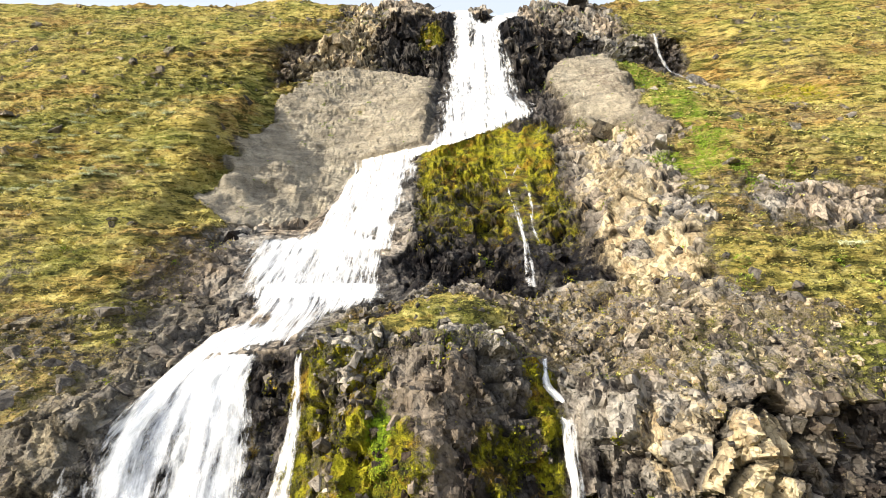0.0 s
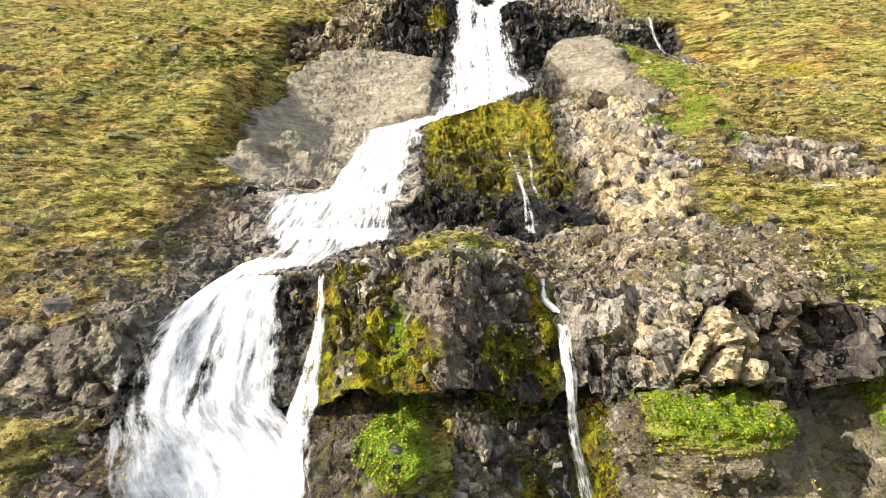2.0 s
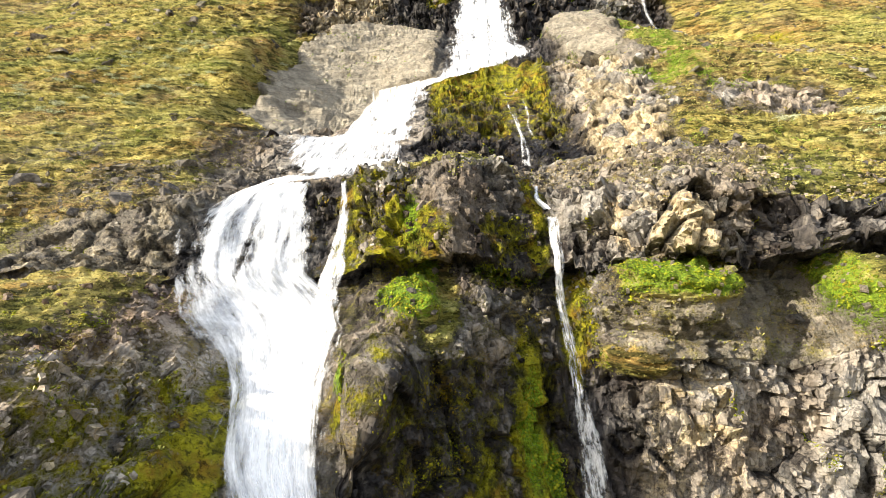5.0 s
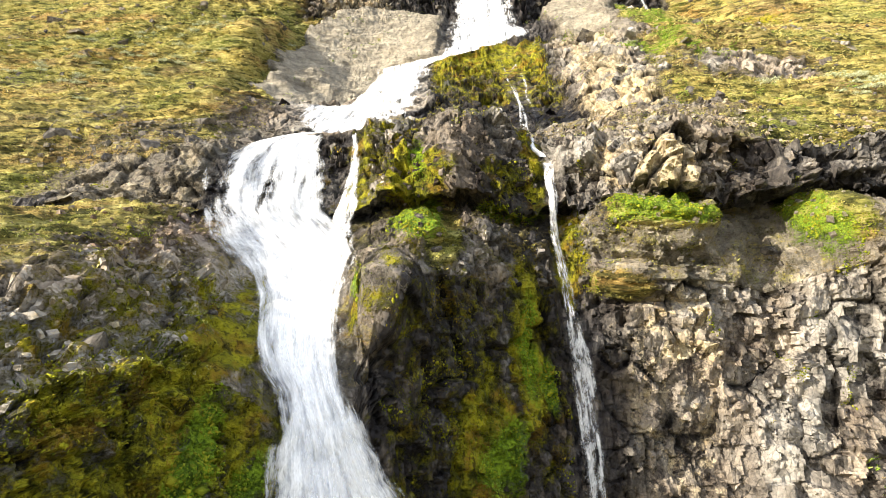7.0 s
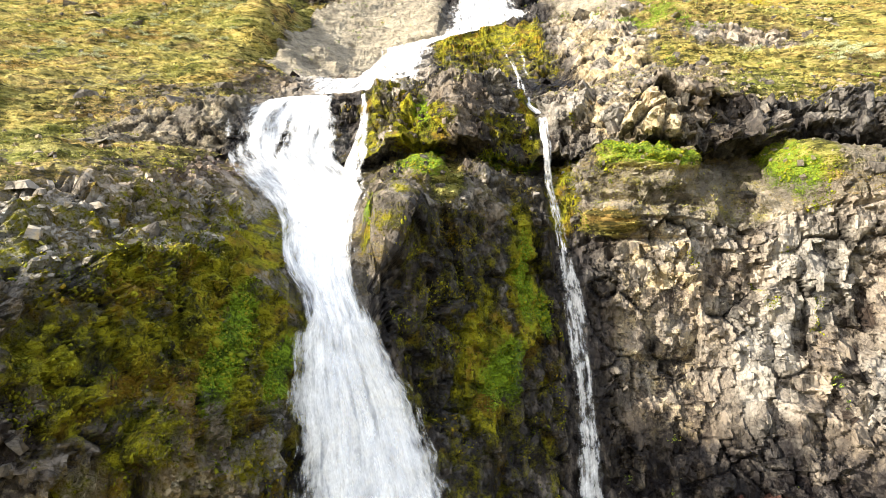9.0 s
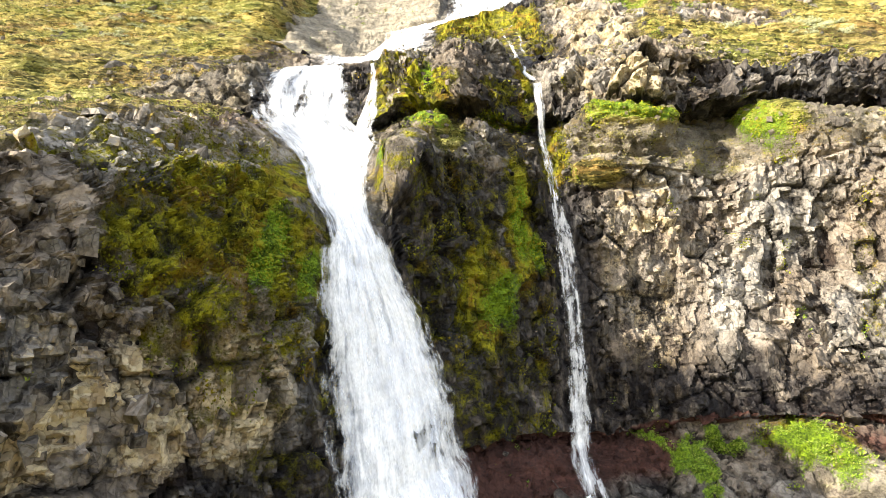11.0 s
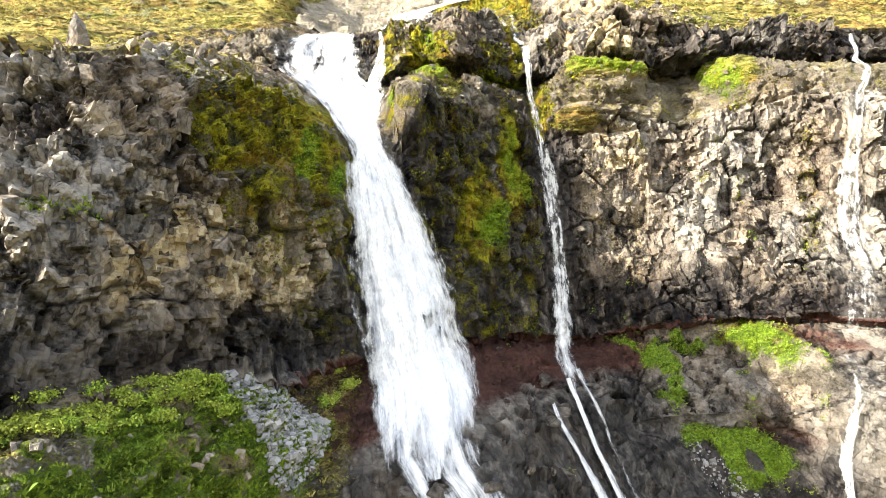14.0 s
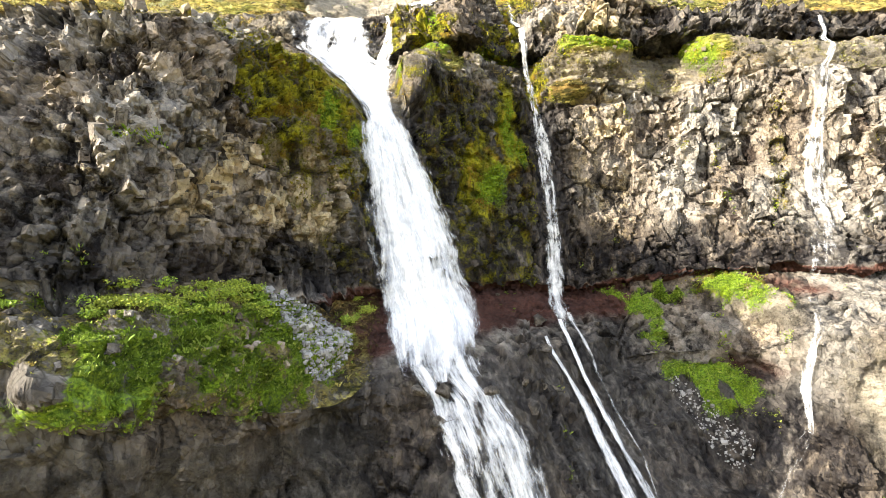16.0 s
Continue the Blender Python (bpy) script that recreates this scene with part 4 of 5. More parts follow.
def curtain(name, rows, parent, thick=0.62, away=0.4, edge=0.5, across=0.16, along=0.22, seed=0, fall=True, gaps=(), fade=0.0, start=0.0):
    """A sheet of water down the rows (height, left x, right x); it never turns back towards the rock."""
    rows = np.array(rows, float)
    path = np.r_[0, np.cumsum(np.abs(np.diff(rows[:, 0])) + 1e-6)]
    n = max(3, int(path[-1] / along))
    s = np.linspace(0, path[-1], n)
    z, xl, xr = (np.interp(s, path, rows[:, k]) for k in range(3))
    wob = np.stack([s, s * 0 + seed * 7.7, s * 0], -1)
    dl = fbm(wob, 2.2, 3, 5) * np.minimum(0.35 if across < 0.2 else 1.0, (xr - xl) * (0.07 if across < 0.2 else 0.12))
    dr = fbm(wob, 2.2, 3, 6) * np.minimum(0.35 if across < 0.2 else 1.0, (xr - xl) * (0.07 if across < 0.2 else 0.12))
    m = max(3, int(np.median(xr - xl) / across))
    u = np.linspace(0, 1, m)
    p = np.zeros((n, m, 3))
    for i in range(n):
        for j in range(m):
            x = xl[i] + (xr[i] - xl[i]) * u[j] + dl[i] * (1 - u[j]) ** 6 + dr[i] * u[j] ** 6
            p[i, j] = x, front(x, z[i])[0], z[i]
    if m > 4:
        for _ in range(3):
            p[:, 1:-1, 1] = np.minimum(p[:, 1:-1, 1], (p[:, :-2, 1] + p[:, 1:-1, 1] + p[:, 2:, 1]) / 3)
    if fall:
        p[..., 1] = np.minimum.accumulate(p[..., 1], axis=0)
    for _ in range(2):
        p[1:-1, :, 1] = np.minimum(p[1:-1, :, 1], (p[:-2, :, 1] + p[1:-1, :, 1] + p[2:, :, 1]) / 3)
    reach = max(1, int(0.9 / along))
    pad = np.pad(p[..., 1], ((reach, reach), (0, 0)), mode="edge")
    p[..., 1] = sum(pad[o:o + n] for o in range(2 * reach + 1)) / (2 * reach + 1)
    w = fbm(np.stack([p[..., 0] * 2.2, p[..., 2] * 0.35, p[..., 2] * 0 + seed], -1), 1.6, 3, 8 + seed)
    p[..., 1] -= away + 0.09 * w + 0.25 * np.sin(np.pi * u)[None]
    t = thick - edge * np.clip(1 - 4.5 * np.minimum(u, 1 - u), 0, 1)[None] ** 1.5 + 0 * p[..., 0]
    if start:
        t = t - 0.6 * np.clip(1 - (z[0] - z) / start, 0, 1)[:, None] * (1 + 0.8 * w)
    if fade:
        t = t - 0.6 * np.clip(1 - (z - z[-1]) / fade, 0, 1)[:, None] ** 1.3 * (1 + 0.8 * w)
    for gx, gz, rx, rz, deep in gaps:
        t = t - 0.6 * deep * np.clip(1.4 - np.sqrt(((p[..., 0] - gx) / rx) ** 2 + ((p[..., 2] - gz) / rz) ** 2), 0, 1)
    idx = np.arange(n * m).reshape(n, m)
    quads = np.stack([idx[:-1, :-1], idx[1:, :-1], idx[1:, 1:], idx[:-1, 1:]], -1).reshape(-1, 4)
    me = bpy.data.meshes.new(name)
    me.from_pydata(p.reshape(-1, 3).tolist(), [], quads.tolist())
    me.polygons.foreach_set("use_smooth", np.ones(len(quads), bool))
    uvl = me.uv_layers.new(name="UVMap")
    over = np.broadcast_to(u[None] * np.median(xr - xl), p.shape[:2])
    if across >= 0.25:
        over = p[..., 0]
    flat = np.stack([over + seed * 3.1, np.broadcast_to(s[:, None], p.shape[:2]) + seed * 13], -1).reshape(-1, 2)
    uvl.data.foreach_set("uv", flat[quads.reshape(-1)].reshape(-1).astype(np.float32))
    me.attributes.new("thick", "FLOAT", "POINT").data.foreach_set("value", t.reshape(-1).astype(np.float32))
    me.materials.append(WATER)
    ob = new(name, me)
    ob.parent = parent
    return p


def waterfall(label, sheets):
    base = tagged(new("waterfall"), label, "waterfall")
    for k, (rows, options) in enumerate(sheets):
        p = curtain("water_sheet", rows, base, seed=k + len(label), **options)
        veil = dict(options)
        veil["thick"], veil["away"], veil["edge"] = options.get("thick", 0.62) - 0.17, options.get("away", 0.4) + 0.3, 0.3
        wider = [(z, a - 0.03 * (b - a) - 0.08, b + 0.03 * (b - a) + 0.08) for z, a, b in rows]
        curtain("water_veil", wider, base, seed=k + len(label) + 5, **veil)
    return base


for label, sheets in FALLS:
    waterfall(label, sheets)


# ---- scattering ----
def scatter(density, seed, rows=None):
    """Random places on the ground, so many a square metre by the density at each point: place, normal, row and column."""
    rng = np.random.default_rng(seed)
    lo, hi = rows if rows else (last_row(2), last_row(20))
    p = P1[lo:hi + 1]
    a = p[1:, :-1] - p[:-1, :-1]
    b = p[:-1, 1:] - p[:-1, :-1]
    area = np.linalg.norm(np.cross(a, b), axis=-1)
    want = area * density[lo:hi, :-1]
    count = rng.poisson(np.clip(want, 0, 40))
    r, c = np.nonzero(count)
    n = count[r, c]
    r, c = np.repeat(r, n), np.repeat(c, n)
    u, v = rng.random(len(r))[:, None], rng.random(len(r))[:, None]
    q = p[r, c] + a[r, c] * u + b[r, c] * v
    return q, N1[lo + r, c], lo + r, c, rng


def frames_of(n, rng):
    """Two directions across each normal, turned at random."""
    ref = np.where(np.abs(n[:, 2:3]) > 0.9, [[1.0, 0, 0]], [[0, 0, 1.0]])
    a = np.cross(ref, n)
    a /= np.linalg.norm(a, axis=1, keepdims=True) + 1e-9
    b = np.cross(n, a)
    t = rng.normal(0, 0.22, len(n))[:, None]
    return a * np.cos(t) + b * np.sin(t), b * np.cos(t) - a * np.sin(t)


BOX = np.array([(-1, -1, -1), (1, -1, -1), (1, 1, -1), (-1, 1, -1), (-1, -1, 1), (1, -1, 1), (1, 1, 1), (-1, 1, 1)], float)
BOX_FACES = np.array([(0, 3, 2, 1), (4, 5, 6, 7), (0, 1, 5, 4), (1, 2, 6, 5), (2, 3, 7, 6), (3, 0, 4, 7)])


def blocks(name, density, size, seed, label, category, sink=0.35, flat=0.75, tall=1.3, cover=True, rows=None, spread=0.45, parent=None, upright=0.0, material=None):
    """Angular stones by the hundred as one mesh, each a skewed block with its own corners."""
    p, n, r, c, rng = scatter(density, seed, rows)
    m = len(p)
    if not m:
        return None
    if upright:
        n = n * (1 - upright) + np.array([0, 0, 1.0]) * upright
        n /= np.linalg.norm(n, axis=1, keepdims=True)
    a, b = frames_of(n, rng)
    s = size * np.exp(rng.normal(0, spread, m))
    dims = np.stack([s * rng.uniform(0.6, 1.2, m), s * tall * rng.uniform(0.6, 1.2, m), s * flat * rng.uniform(0.6, 1.1, m)], -1) / 2
    corners = BOX[None] * (1 + rng.uniform(-0.42, 0.16, (m, 8, 3)))
    corners[:, 4:, :2] *= rng.uniform(0.45, 0.95, (m, 1, 2))
    local = corners * dims[:, None]
    tip = rng.normal(0, 0.1, (m, 2))
    nn = n + a * tip[:, :1] + b * tip[:, 1:]
    nn /= np.linalg.norm(nn, axis=1, keepdims=True)
    v = p[:, None] + local[..., :1] * a[:, None] + local[..., 1:2] * b[:, None] + (local[..., 2:] + (dims[:, None, 2:] * (1 - 2 * sink))) * nn[:, None]
    f = (BOX_FACES[None] + 8 * np.arange(m)[:, None, None]).reshape(-1, 4)
    tags = {}
    if cover:
        for key, value in COVER.items():
            gain = 0.45 if key in ("grass", "lush", "moss") else 1.0
            tags[key] = np.repeat(value[r, c] * gain, 8)
    tags["block"] = np.ones(m * 8)
    ob = new(name, raw_mesh(name, v.reshape(-1, 3), f, material or GROUND, False, tags))
    if parent:
        ob.parent = parent
        return tagged(ob, label, kind="stuff")
    return tagged(ob, label, category, kind="stuff")


def blade_material():
    k = Mat("dry_grass_blades", 0.8, 0.2)
    island = k.t.nodes.new("ShaderNodeNewGeometry").outputs["Random Per Island"]
    c = k.mix(k.ramp(k.noise(1.0, 5, 0.6, k.scaled(k.pos, (0.13, 0.13, 0.3))), 0.36, 0.64), (0.28, 0.28, 0.06), (0.68, 0.58, 0.18))
    c = k.mix(k.math("MULTIPLY", k.ramp(k.noise(1.0, 5, 0.7, k.scaled(k.pos, (0.05, 0.05, 0.2))), 0.5, 0.6), 0.6), c, (0.44, 0.235, 0.085))
    c = k.mix(k.math("MULTIPLY", k.ramp(island, 0.55, 1.0), 0.45), c, (0.66, 0.61, 0.33))
    c = k.mix(k.math("MULTIPLY", k.ramp(island, 0.4, 0.0), 0.6), c, (0.05, 0.065, 0.018))
    c = k.mix(k.attr("green"), c, k.mix(island, (0.08, 0.155, 0.016), (0.30, 0.44, 0.045)))
    k.colour(c)
    return k.m


BLADE = blade_material()


def tufts(name, density, height, seed, label, category="grass", green=0.0, blades=6, rows=None, width=0.12, lean=0.5):
    """Grass in tufts: bent blades, each of two leaf faces, drooping downhill."""
    p, n, r, c, rng = scatter(density, seed, rows)
    m = len(p)
    up = n * 0.45 + np.array([0, 0, 0.7])
    up /= np.linalg.norm(up, axis=1, keepdims=True)
    tuft_h = height * np.exp(rng.normal(0, 0.3, m))
    k = blades
    ang = rng.uniform(0, 2 * np.pi, (m, k))
    out = np.stack([np.cos(ang), np.sin(ang) * 0.7 - 0.35, np.zeros_like(ang)], -1)
    h = tuft_h[:, None] * rng.uniform(0.6, 1.1, (m, k))
    base = p[:, None] + out * (0.25 * tuft_h[:, None, None]) - up[:, None] * 0.05
    side = np.stack([-out[..., 1], out[..., 0], np.zeros_like(ang)], -1) * (width * (0.6 + tuft_h / height * 0.6))[:, None, None]
    midp = base + up[:, None] * (h * 0.65)[..., None] + out * (h * 0.25 * lean)[..., None]
    tip = base + up[:, None] * (h * 0.8)[..., None] + out * (h * 0.85 * lean)[..., None]
    v = np.stack([base - side, base + side, midp + side * 0.6, tip], 2)
    quad = np.array([(0, 1, 2), (0, 2, 3)])
    f = (quad[None] + 4 * np.arange(m * k)[:, None, None]).reshape(-1, 3)
    g = np.repeat(np.clip(green + rng.normal(0, 0.12, m), 0, 1), 4 * k)
    return tagged(new(name, raw_mesh(name, v.reshape(-1, 3), f, BLADE, False, {"green": g})), label, category, kind="stuff")


def moss_material():
    k = Mat("moss_cushion", 0.95, 0.1)
    island = k.t.nodes.new("ShaderNodeNewGeometry").outputs["Random Per Island"]
    c = k.mix(k.ramp(k.noise(0.7, 5), 0.35, 0.65), (0.06, 0.08, 0.010), (0.36, 0.34, 0.018))
    c = k.mix(k.math("MULTIPLY", k.ramp(k.noise(0.35, 4), 0.5, 0.64), 0.75), c, (0.27, 0.155, 0.02))
    c = k.mix(k.math("MULTIPLY", k.ramp(island, 0.6, 1.0), 0.5), c, (0.38, 0.37, 0.03))
    c = k.mix(k.math("MULTIPLY", k.ramp(island, 0.35, 0.0), 0.7), c, (0.035, 0.05, 0.008))
    k.colour(k.mix(k.attr("green"), c, k.mix(island, (0.08, 0.155, 0.012), (0.30, 0.42, 0.025))))
    k.bump(k.noise(14.0, 3), 0.8, 0.08)
    return k.m


MOSS = moss_material()
ICO = np.array([(-1, 0, 0), (0, -1, 0), (1, 0, 0), (0, 1, 0), (0, 0, 1), (0, 0, -1)], float)
ICO_F = np.array([(0, 1, 4), (1, 2, 4), (2, 3, 4), (3, 0, 4), (1, 0, 5), (2, 1, 5), (3, 2, 5), (0, 3, 5)])


def cushions(name, density, size, seed, label, category="moss", green=None, rows=None, hang=1.5):
    """Moss in small uneven cushions, longer down the rock than across."""
    p, n, r, c, rng = scatter(density, seed, rows)
    m = len(p)
    a, b = frames_of(n, rng)
    s = size * np.exp(rng.normal(0, 0.45, m))[:, None, None]
    loc = ICO[None] * (1 + rng.uniform(-0.45, 0.45, (m, 6, 1))) * s
    v = p[:, None] + loc[..., :1] * a[:, None] + loc[..., 1:2] * hang * b[:, None] + loc[..., 2:] * 0.45 * n[:, None]
    f = (ICO_F[None] + 6 * np.arange(m)[:, None, None]).reshape(-1, 3)
    g = np.repeat((green[r, c] if green is not None else np.zeros(m)), 6)
    return tagged(new(name, raw_mesh(name, v.reshape(-1, 3), f, MOSS, True, {"green": g})), label, category, kind="stuff")


edge_noise = fbm(P0, 2.2, 4, 91) * 0.5


def patchy(mask, sharp=4.0):
    return np.clip((mask + edge_noise * 0.9 - 0.5) * sharp + 0.5, 0, 1)


dry = (course < 0.4).astype(float)
no_tuff = 1 - within(5, 6) * between(-33.5, -1, 0.5) - within(7, 7) * between(-5, 17, 0.5)
no_tuff = np.clip(no_tuff - within(5, 7) * step(X, 14, 17) * (1 - step(RIDGE, 0, 1)) * step(Z, 84, 90), 0, 1)
view = ((X > -125) & (X < 125) & (S >= 3) & (S <= 20)).astype(float) * dry
core = ((X > -42) & (X < 48)).astype(float)
# how finely each strip is covered: far slopes coarse, near ledges fine
gr = patchy(grass) * view * (1 - patchy(lush))
far_slope, near_slope = within(3, 7), within(8, 20)
tufts("hill_grass", gr * far_slope * 2.8 * np.clip(0.4 + 1.6 * fbm(slant, (3.0, 3.0, 1.0), 3, 97), 0.15, 1.6), 0.24, 101, "dry yellow-green grass on the upper hillside", blades=5, width=0.03, lean=0.9)
tufts("ledge_grass", gr * near_slope * (0.6 + 3.2 * core) * (X > -70) * (X < 75), 0.17, 102, "yellow-green grass on the rock ledges", blades=9, width=0.018, green=0.15)
cushions("mound_moss", patchy(lush) * view * core * within(9, 14) * 45.0, 0.06, 113, "soft bright green moss on the mounds", green=np.ones_like(X) * 0.25, hang=1.1)
tufts("green_grass", patchy(lush) * view * core * (within(3, 8) + within(15, 19)) * 16.0, 0.2, 103, "bright green grass on the damp slopes", blades=6, width=0.03, green=0.85)
cushions("rock_moss", patchy(moss) ** 2 * core * view * 27.0 * (1 - 0.5 * within(7, 7)), 0.045, 104, "yellow-green moss cushions on wet rock", green=patchy(lush), hang=1.35)
rocky = hard * view * (1 - np.clip(1.5 * smooth_rock, 0, 1)) * (1 - 0.6 * patchy(moss)) * (1 - 0.8 * gr)
blocks("crag_blocks", no_tuff * rocky * within(3, 7) * 0.07 * (0.2 + 0.8 * core), 1.5, 105, "dark angular blocks of the upper crags", "rock", tall=1.0, sink=0.7)
blocks("band_blocks", rocky * within(8, 10) * 0.1 * core * (X > -20) * (WAY[:, None] < 0.85), 0.75, 106, "brown angular basalt blocks of the cliff band", "rock", tall=1.35, sink=0.68)
blocks("slope_stones", view * within(9, 13) * core * (1 - 0.6 * gr) * 1.4 * (0.4 + 0.6 * within(9, 9)), 0.3, 107, "loose stones on the ledges", "stones", sink=0.3, upright=0.4)
blocks("wall_blocks", rocky * (moss < 0.4) * within(14, 15) * 0.2 * core * (Z < 45.5) * (X > -8), 0.6, 108, "grey-brown joint blocks of the lower cliff", "rock", tall=1.5, flat=0.5, sink=0.74)
blocks("foot_stones", rocky * within(17, 20) * 0.5 * core, 0.34, 109, "dark wet stones under the cliff", "stones", sink=0.5)
blocks("hill_stones", no_tuff * view * within(3, 7) * 0.05 * np.clip(fbm(P0, 9, 2, 95) + 0.3, 0, 1), 0.75, 110, "dark stones scattered in the hillside grass", "stones", sink=0.55, flat=0.6)


# ---- scree, boulders, blocks and shrubs ----
def gravel_material():
    k = Mat("grey_scree", 0.95, 0.2)
    island = k.t.nodes.new("ShaderNodeNewGeometry").outputs["Random Per Island"]
    k.colour(k.mix(k.math("ADD", k.math("MULTIPLY", island, 0.7), k.math("MULTIPLY", k.noise(6.0), 0.3)), (0.14, 0.137, 0.135), (0.46, 0.45, 0.43)))
    k.bump(k.noise(18.0), 0.5, 0.03)
    return k.m


GRAVEL = gravel_material()


def along(x0, z0, x1, z1, wide):
    """1 on a strip of the slope from one place to another, 0 off it."""
    d = np.array([x1 - x0, z1 - z0])
    t = np.clip(((X - x0) * d[0] + (Z - z0) * d[1]) / (d @ d), 0, 1)
    return (np.hypot(X - x0 - t * d[0], Z - z0 - t * d[1]) < wide * (0.55 + 0.6 * t)).astype(float)


blocks("scree", within(16, 18) * along(-15.4, 27.9, -11.2, 23.2, 1.1) * 42, 0.19, 120, "pale grey scree of broken slabs below the cliff", "scree", sink=0.25, flat=0.5, tall=1.0, cover=False, upright=0.3, material=GRAVEL)
blocks("scree_small", within(17, 19) * along(20.8, 15.6, 24.2, 11.6, 1.6) * 10, 0.17, 121, "grey stony scree among green plants", "scree", sink=0.3, flat=0.6, tall=1.0, cover=False, upright=0.3, material=GRAVEL)


def boulder_mesh(name, seed, long=1.0, cover=None):
    """One broken boulder: a hull of random corners with its edges taken off."""
    rng = random.Random(seed)
    bm = bmesh.new()
    for _ in range(13):
        v = Vector((rng.gauss(0, 1), rng.gauss(0, 1), rng.gauss(0, 1))).normalized()
        bm.verts.new((v.x * 0.5 * long, v.y * 0.45, v.z * 0.38))
    hull = bmesh.ops.convex_hull(bm, input=bm.verts)
    bmesh.ops.delete(bm, geom=list({g for g in hull["geom_interior"] if isinstance(g, bmesh.types.BMVert)}), context="VERTS")
    bmesh.ops.bevel(bm, geom=list(bm.edges), offset=0.03, segments=1, affect="EDGES", profile=0.5)
    me = bpy.data.meshes.new(name)
    bm.to_mesh(me)
    bm.free()
    for key, value in (cover or {}).items():
        me.attributes.new(key, "FLOAT", "POINT").data.foreach_set("value", np.full(len(me.vertices), value, np.float32))
    me.materials.append(GROUND)
    return me


ROCKS = [boulder_mesh("boulder", k, 1.0 + 0.25 * (k % 3), {"facet_and_light": -0.3, "moss": 0.12 * (k % 3), "tuff": 0.3}) for k in range(8)]


def boulders(density, size, seed, label, group, spread=0.35, most_of=60):
    p, n, r, c, rng = scatter(density, seed)
    for k in rng.permutation(len(p))[:most_of]:
        s = size * math.exp(rng.normal(0, spread))
        ob = new("boulder", ROCKS[int(rng.integers(8))])
        ob.matrix_world = Matrix.LocRotScale(Vector(p[k]) + Vector(n[k]) * -0.06 * s, Euler((rng.normal(0, 0.2), rng.normal(0, 0.2), rng.uniform(0, 6.28))), Vector((s, s, s)))
        tagged(ob, label, "boulder", group)


flat_ground = np.clip((N1[..., 2] - 0.35) * 4, 0, 1)
boulders(view * core * within(9, 9) * 0.06 * (1 - step(X, -20, -17)), 1.9, 201, "large rounded brown boulder on the grassy slope", "boulders beside the falls", most_of=26)
boulders(view * core * within(8, 9) * 0.05 * step(X, -6, 0), 1.0, 202, "brown broken boulder on the rock ledge", "boulders on the ledge", most_of=50)
boulders(view * core * within(12, 13) * 0.05, 0.9, 203, "grey-brown boulder on the stony slope", "boulders on the slope", most_of=40)
boulders(view * within(3, 4) * 0.02 * between(-30, 40, 6), 1.8, 204, "dark boulder on the crag below the crest", "boulders on the crest", most_of=50)
boulders(view * within(17, 19) * 0.05 * between(-4, 8, 1), 1.1, 205, "wet black boulder beside the plunging water", "boulders under the falls", most_of=14)
for bx, bz, size in ((-4.7, 20.4, 1.5), (-2.7, 20.2, 1.7), (-3.4, 18.6, 1.2), (0.6, 19.6, 1.3)):
    rock = new("boulder", ROCKS[int(size * 10) % 8])
    rock.matrix_world = Matrix.LocRotScale(Vector((bx, front(bx, bz)[0] - 0.75, bz)), Euler((0.2, 0.1, bx)), Vector((size, size, size)))
    tagged(rock, "wet black boulder standing out of the cascade", "boulder", "boulders in the cascade")
boulders(no_tuff * view * within(4, 7) * 0.006 * (np.abs(X) > 40), 1.3, 206, "grey stone lying in the hillside grass", "stones on the hillside", most_of=40)


def standing_stone():
    """A pointed slab on the brow of the cliff."""
    bm = bmesh.new()
    ring = [(-0.75, -0.4), (0.2, -0.55), (0.85, -0.1), (0.5, 0.5), (-0.6, 0.45)]
    low = [bm.verts.new((x, y, -0.6)) for x, y in ring]
    high = [bm.verts.new((x * 0.55 - 0.1, y * 0.6, 0.9 + 0.35 * k % 0.5)) for k, (x, y) in enumerate(ring)]
    tip = bm.verts.new((-0.3, 0, 1.9))
    for k in range(5):
        bm.faces.new((low[k], low[(k + 1) % 5], high[(k + 1) % 5], high[k]))
        bm.faces.new((high[k], high[(k + 1) % 5], tip))
    bm.faces.new(low[::-1])
    bmesh.ops.bevel(bm, geom=list(bm.edges), offset=0.04, segments=1, affect="EDGES", profile=0.5)
    me = bpy.data.meshes.new("standing_stone")
    bm.to_mesh(me)
    bm.free()
    me.materials.append(GROUND)
    ob = new("standing_stone", me)
    ob.location = (-25.0, 0.6, 48.3)
    tagged(ob, "pointed dark slab of rock standing on the cliff edge", "rock")


standing_stone()


def block_mesh(seed, size, cover=None):
    """One joint block with skewed corners; its outer face looks along -y."""
    rng = np.random.default_rng(seed)
    v = BOX * (0.5, 0.5, 0.5) * (1 + rng.uniform(-0.3, 0.12, (8, 3)))
    outer = BOX[:, 1] < 0
    v[outer] *= (rng.uniform(0.6, 0.95), 1, rng.uniform(0.6, 0.95))
    v[outer, 1] += rng.uniform(-0.1, 0.2, 4)
    v *= np.array([size, size * 0.7, size * rng.uniform(0.9, 1.7)])
    return raw_mesh("rock_block", v + rng.uniform(0, 0.001, 3), BOX_FACES, GROUND, False, {key: np.full(8, value) for key, value in {"facet_and_light": rng.uniform(-0.45, 0.15), **(cover or {})}.items()})


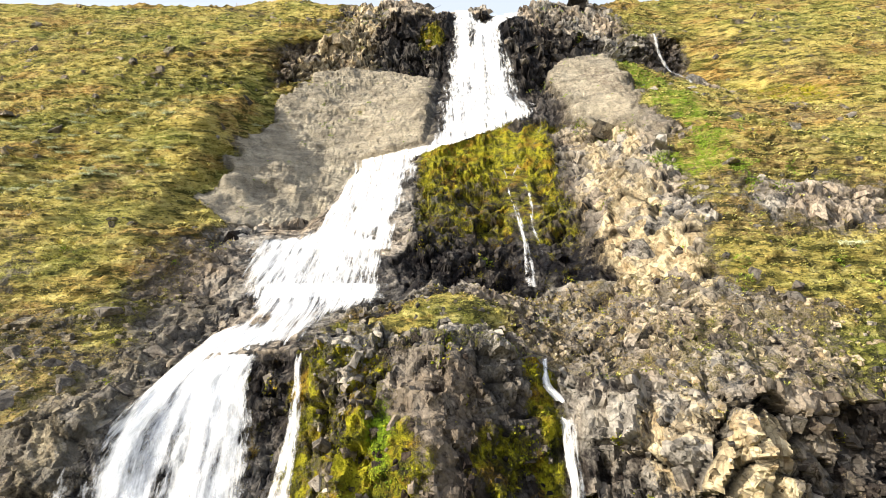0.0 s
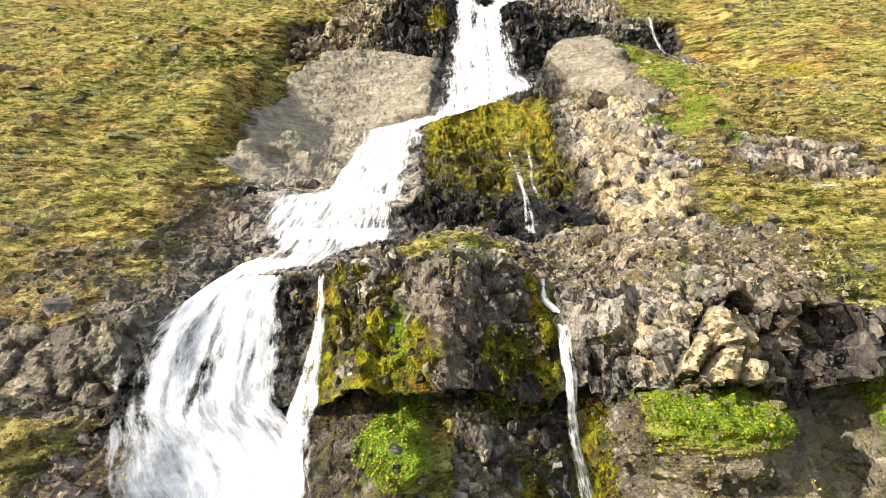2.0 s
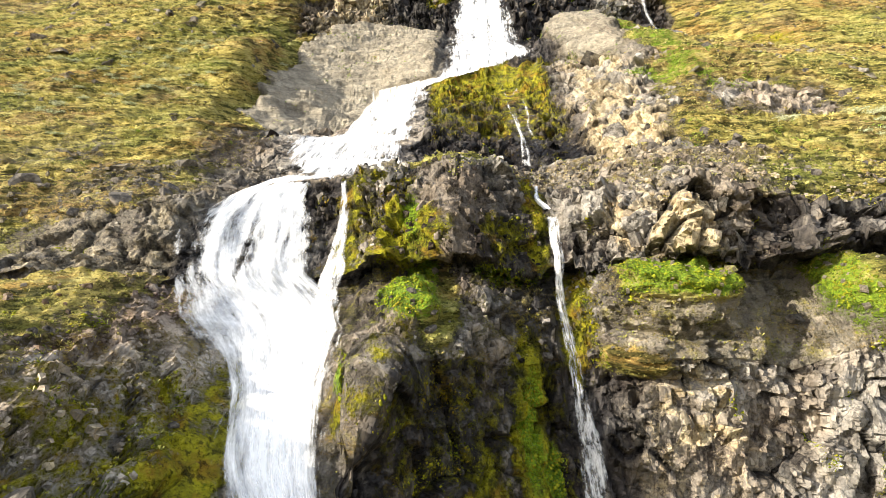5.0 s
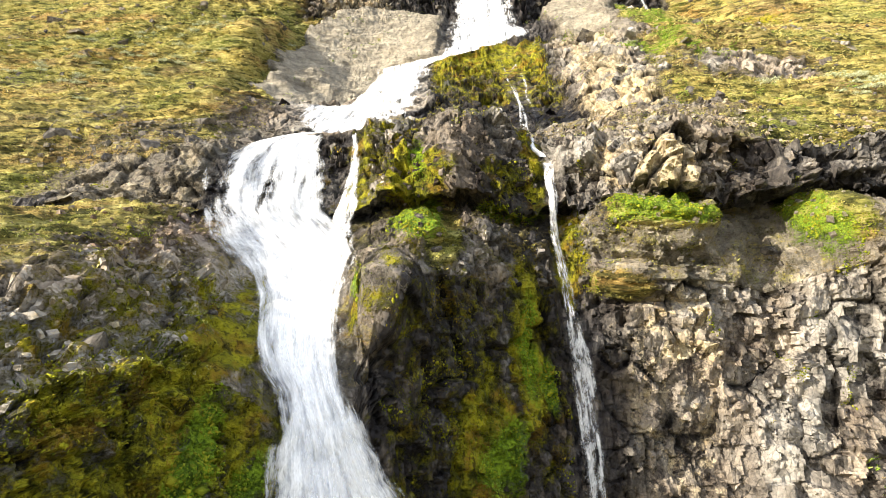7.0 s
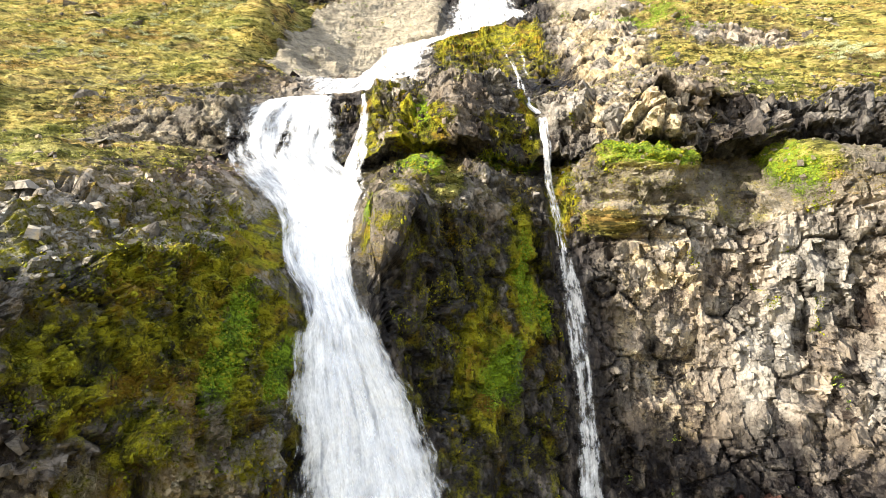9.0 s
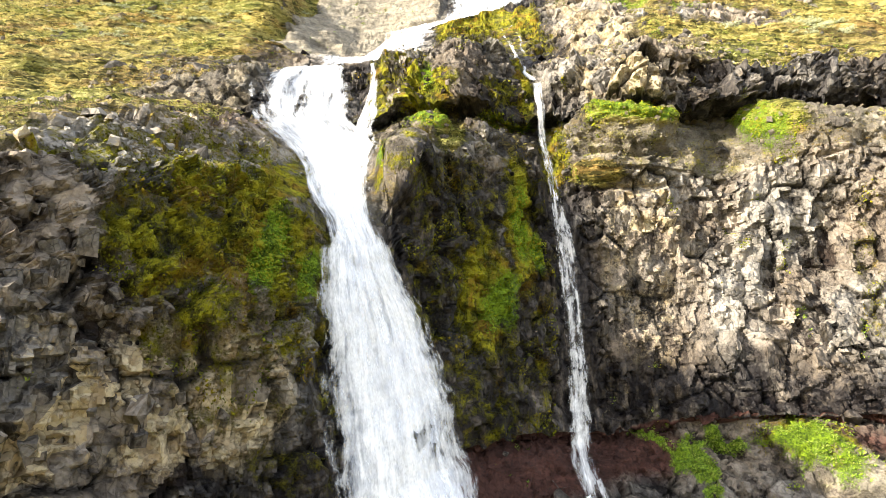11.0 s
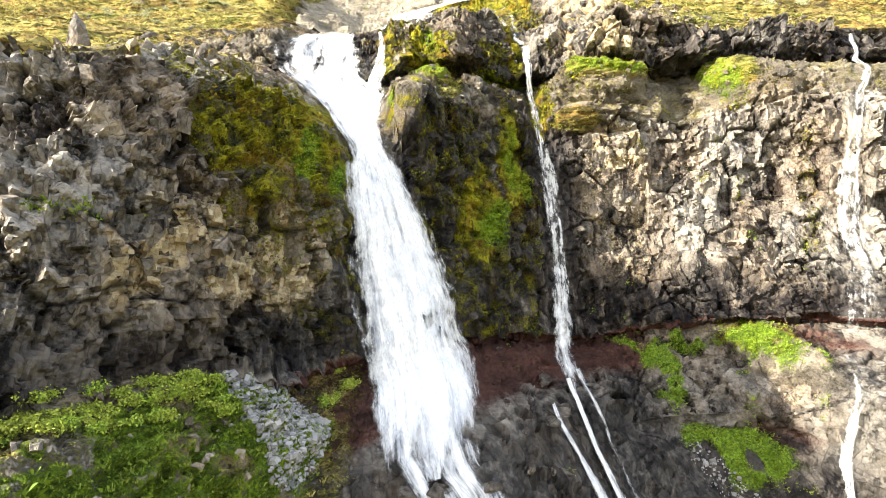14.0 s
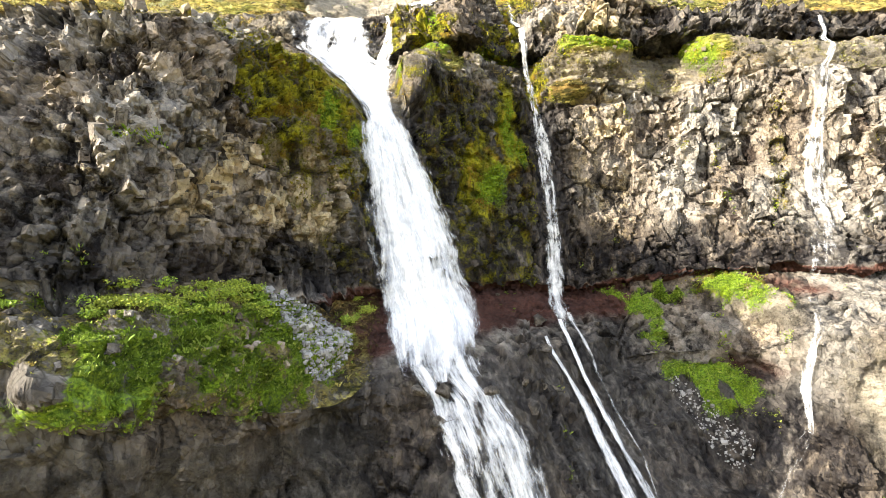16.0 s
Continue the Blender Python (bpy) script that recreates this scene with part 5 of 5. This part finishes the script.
def cliff_blocks(parent, density, size, seed, count, tan_share):
    """Single joint blocks standing a little proud of a cliff, each a piece of its own."""
    sizes = [size * f for f in (0.5, 0.6, 0.7, 0.85, 1.0, 1.2, 1.45, 0.75)]
    plain = [block_mesh(seed + 10 + k, z) for k, z in enumerate(sizes)]
    pale = [block_mesh(seed + 30 + k, z, {"tan": 1.0}) for k, z in enumerate(sizes)]
    p, n, r, c, rng = scatter(density, seed)
    for k in rng.permutation(len(p))[:count]:
        is_tan = tan[r[k], c[k]] > 0.5 and rng.random() < tan_share
        which = int(rng.integers(len(sizes)))
        ob = new("rock_block", (pale if is_tan else plain)[which])
        turn = Vector(n[k] * (1, 1, 0.4)).to_track_quat("-Y", "Z").to_matrix().to_4x4()
        ob.matrix_world = Matrix.Translation(Vector(p[k]) - Vector(n[k]) * (0.44 * sizes[which])) @ turn @ pose(0, 0, 0, rng.normal(0, 4), rng.normal(0, 6), rng.normal(0, 5))
        ob.parent = parent


cliff_blocks(GROUNDS["cliff_lower"], rocky * (moss < 0.3) * within(14, 15) * between(-26, -9, 0.5) * (Z < 45) * (Z > 34) * 1.5, 0.6, 401, 140, 0.9)
cliff_blocks(GROUNDS["cliff_middle"], rocky * within(10, 10) * core * (WAY[:, None] < 0.85), 0.7, 402, 90, 0.8)


def leaf_material(name, low, high, dry_low, dry_high):
    k = Mat(name, 0.6, 0.35)
    island = k.t.nodes.new("ShaderNodeNewGeometry").outputs["Random Per Island"]
    own = k.t.nodes.new("ShaderNodeObjectInfo").outputs["Random"]
    c = k.mix(island, low, high)
    k.colour(k.mix(k.math("MULTIPLY", own, 0.6), c, k.mix(island, dry_low, dry_high)))
    return k.m


LEAF = leaf_material("shrub_leaves", (0.09, 0.18, 0.02), (0.40, 0.54, 0.05), (0.20, 0.19, 0.035), (0.58, 0.54, 0.08))
PALE_LEAF = leaf_material("pale_heath_leaves", (0.14, 0.17, 0.06), (0.55, 0.58, 0.34), (0.20, 0.22, 0.08), (0.70, 0.70, 0.48))
STEM = Mat("brown_stem", 0.9, 0.2).colour((0.09, 0.06, 0.035)).m


def shrub(seed, wide, high, leaf, label, group):
    """A low leafy bush: bent stems and several hundred leaves in loose clumps."""
    rng = np.random.default_rng(seed)
    base = tagged(new("shrub"), label, "shrub", group)
    sv, sf, lv, lf = [], [], [], []
    for k in range(9):
        a, out = rng.uniform(0, 6.28), wide * rng.uniform(0.2, 0.9)
        end = np.array([math.cos(a) * out, math.sin(a) * out, high * rng.uniform(0.5, 1.0)])
        bend = end * (0.45, 0.45, 0.7)
        start = len(sv)
        for q, w in ((np.zeros(3), 0.03), (bend, 0.02), (end, 0.008)):
            for m in range(3):
                sv.append(tuple(q + np.array([math.cos(2.1 * m) * w, math.sin(2.1 * m) * w, 0])))
        for lev in (0, 1):
            for m in range(3):
                i, j = start + 3 * lev + m, start + 3 * lev + (m + 1) % 3
                sf.append((i, j, j + 3, i + 3))
        for _ in range(46):
            c = bend + (end - bend) * rng.uniform(0.1, 1.2) + rng.normal(0, 0.2, 3) * (wide, wide, high * 0.6)
            c[2] = abs(c[2])
            u, v = rng.normal(0, 1, 3), rng.normal(0, 1, 3)
            u /= np.linalg.norm(u)
            v = np.cross(u, v)
            v /= np.linalg.norm(v) + 1e-9
            size = rng.uniform(0.05, 0.1)
            i = len(lv)
            lv += [tuple(c - u * size), tuple(c + v * size * 0.55), tuple(c + u * size), tuple(c - v * size * 0.55)]
            lf.append((i, i + 1, i + 2, i + 3))
    for part_name, verts, faces, mat in (("stem", sv, sf, STEM), ("foliage", lv, lf, leaf)):
        new(part_name, raw_mesh(part_name, verts, faces, mat)).parent = base
    return base


def plant(bushes, density, seed, count):
    p, n, r, c, rng = scatter(density, seed)
    for k in range(min(count, len(p))):
        m = Matrix.LocRotScale(Vector(p[k]) - Vector((0, 0, 0.05)), Euler((0, 0, rng.uniform(0, 6.28))), None)
        if k < len(bushes):
            bushes[k].matrix_world = m
        else:
            copy_thing(bushes[k % len(bushes)], m)


plant([shrub(500 + k, 0.6 + 0.15 * k, 0.5 + 0.1 * k, LEAF, "low leafy green shrub on the slope below the cliff", "shrubs below the cliff") for k in range(4)],
      view * within(16, 18) * most(patchy(lush), 0.7 * patchy(grass), 0.6 * spot(-19, 27.6, 4, 1)) * 0.9 * (X < -8) * (1 - along(-15.4, 27.9, -11.2, 23.2, 1.5)), 501, 150)
plant([shrub(520 + k, 1.0 + 0.2 * k, 0.5 + 0.08 * k, PALE_LEAF, "low pale grey-green heath shrub on the grassy hillside", "pale shrubs on the hillside") for k in range(3)],
      view * within(5, 9) * gr * most(spot(46, 65, 9, 6) * 0.25, spot(-52, 85, 16, 12) * 0.035), 502, 70)
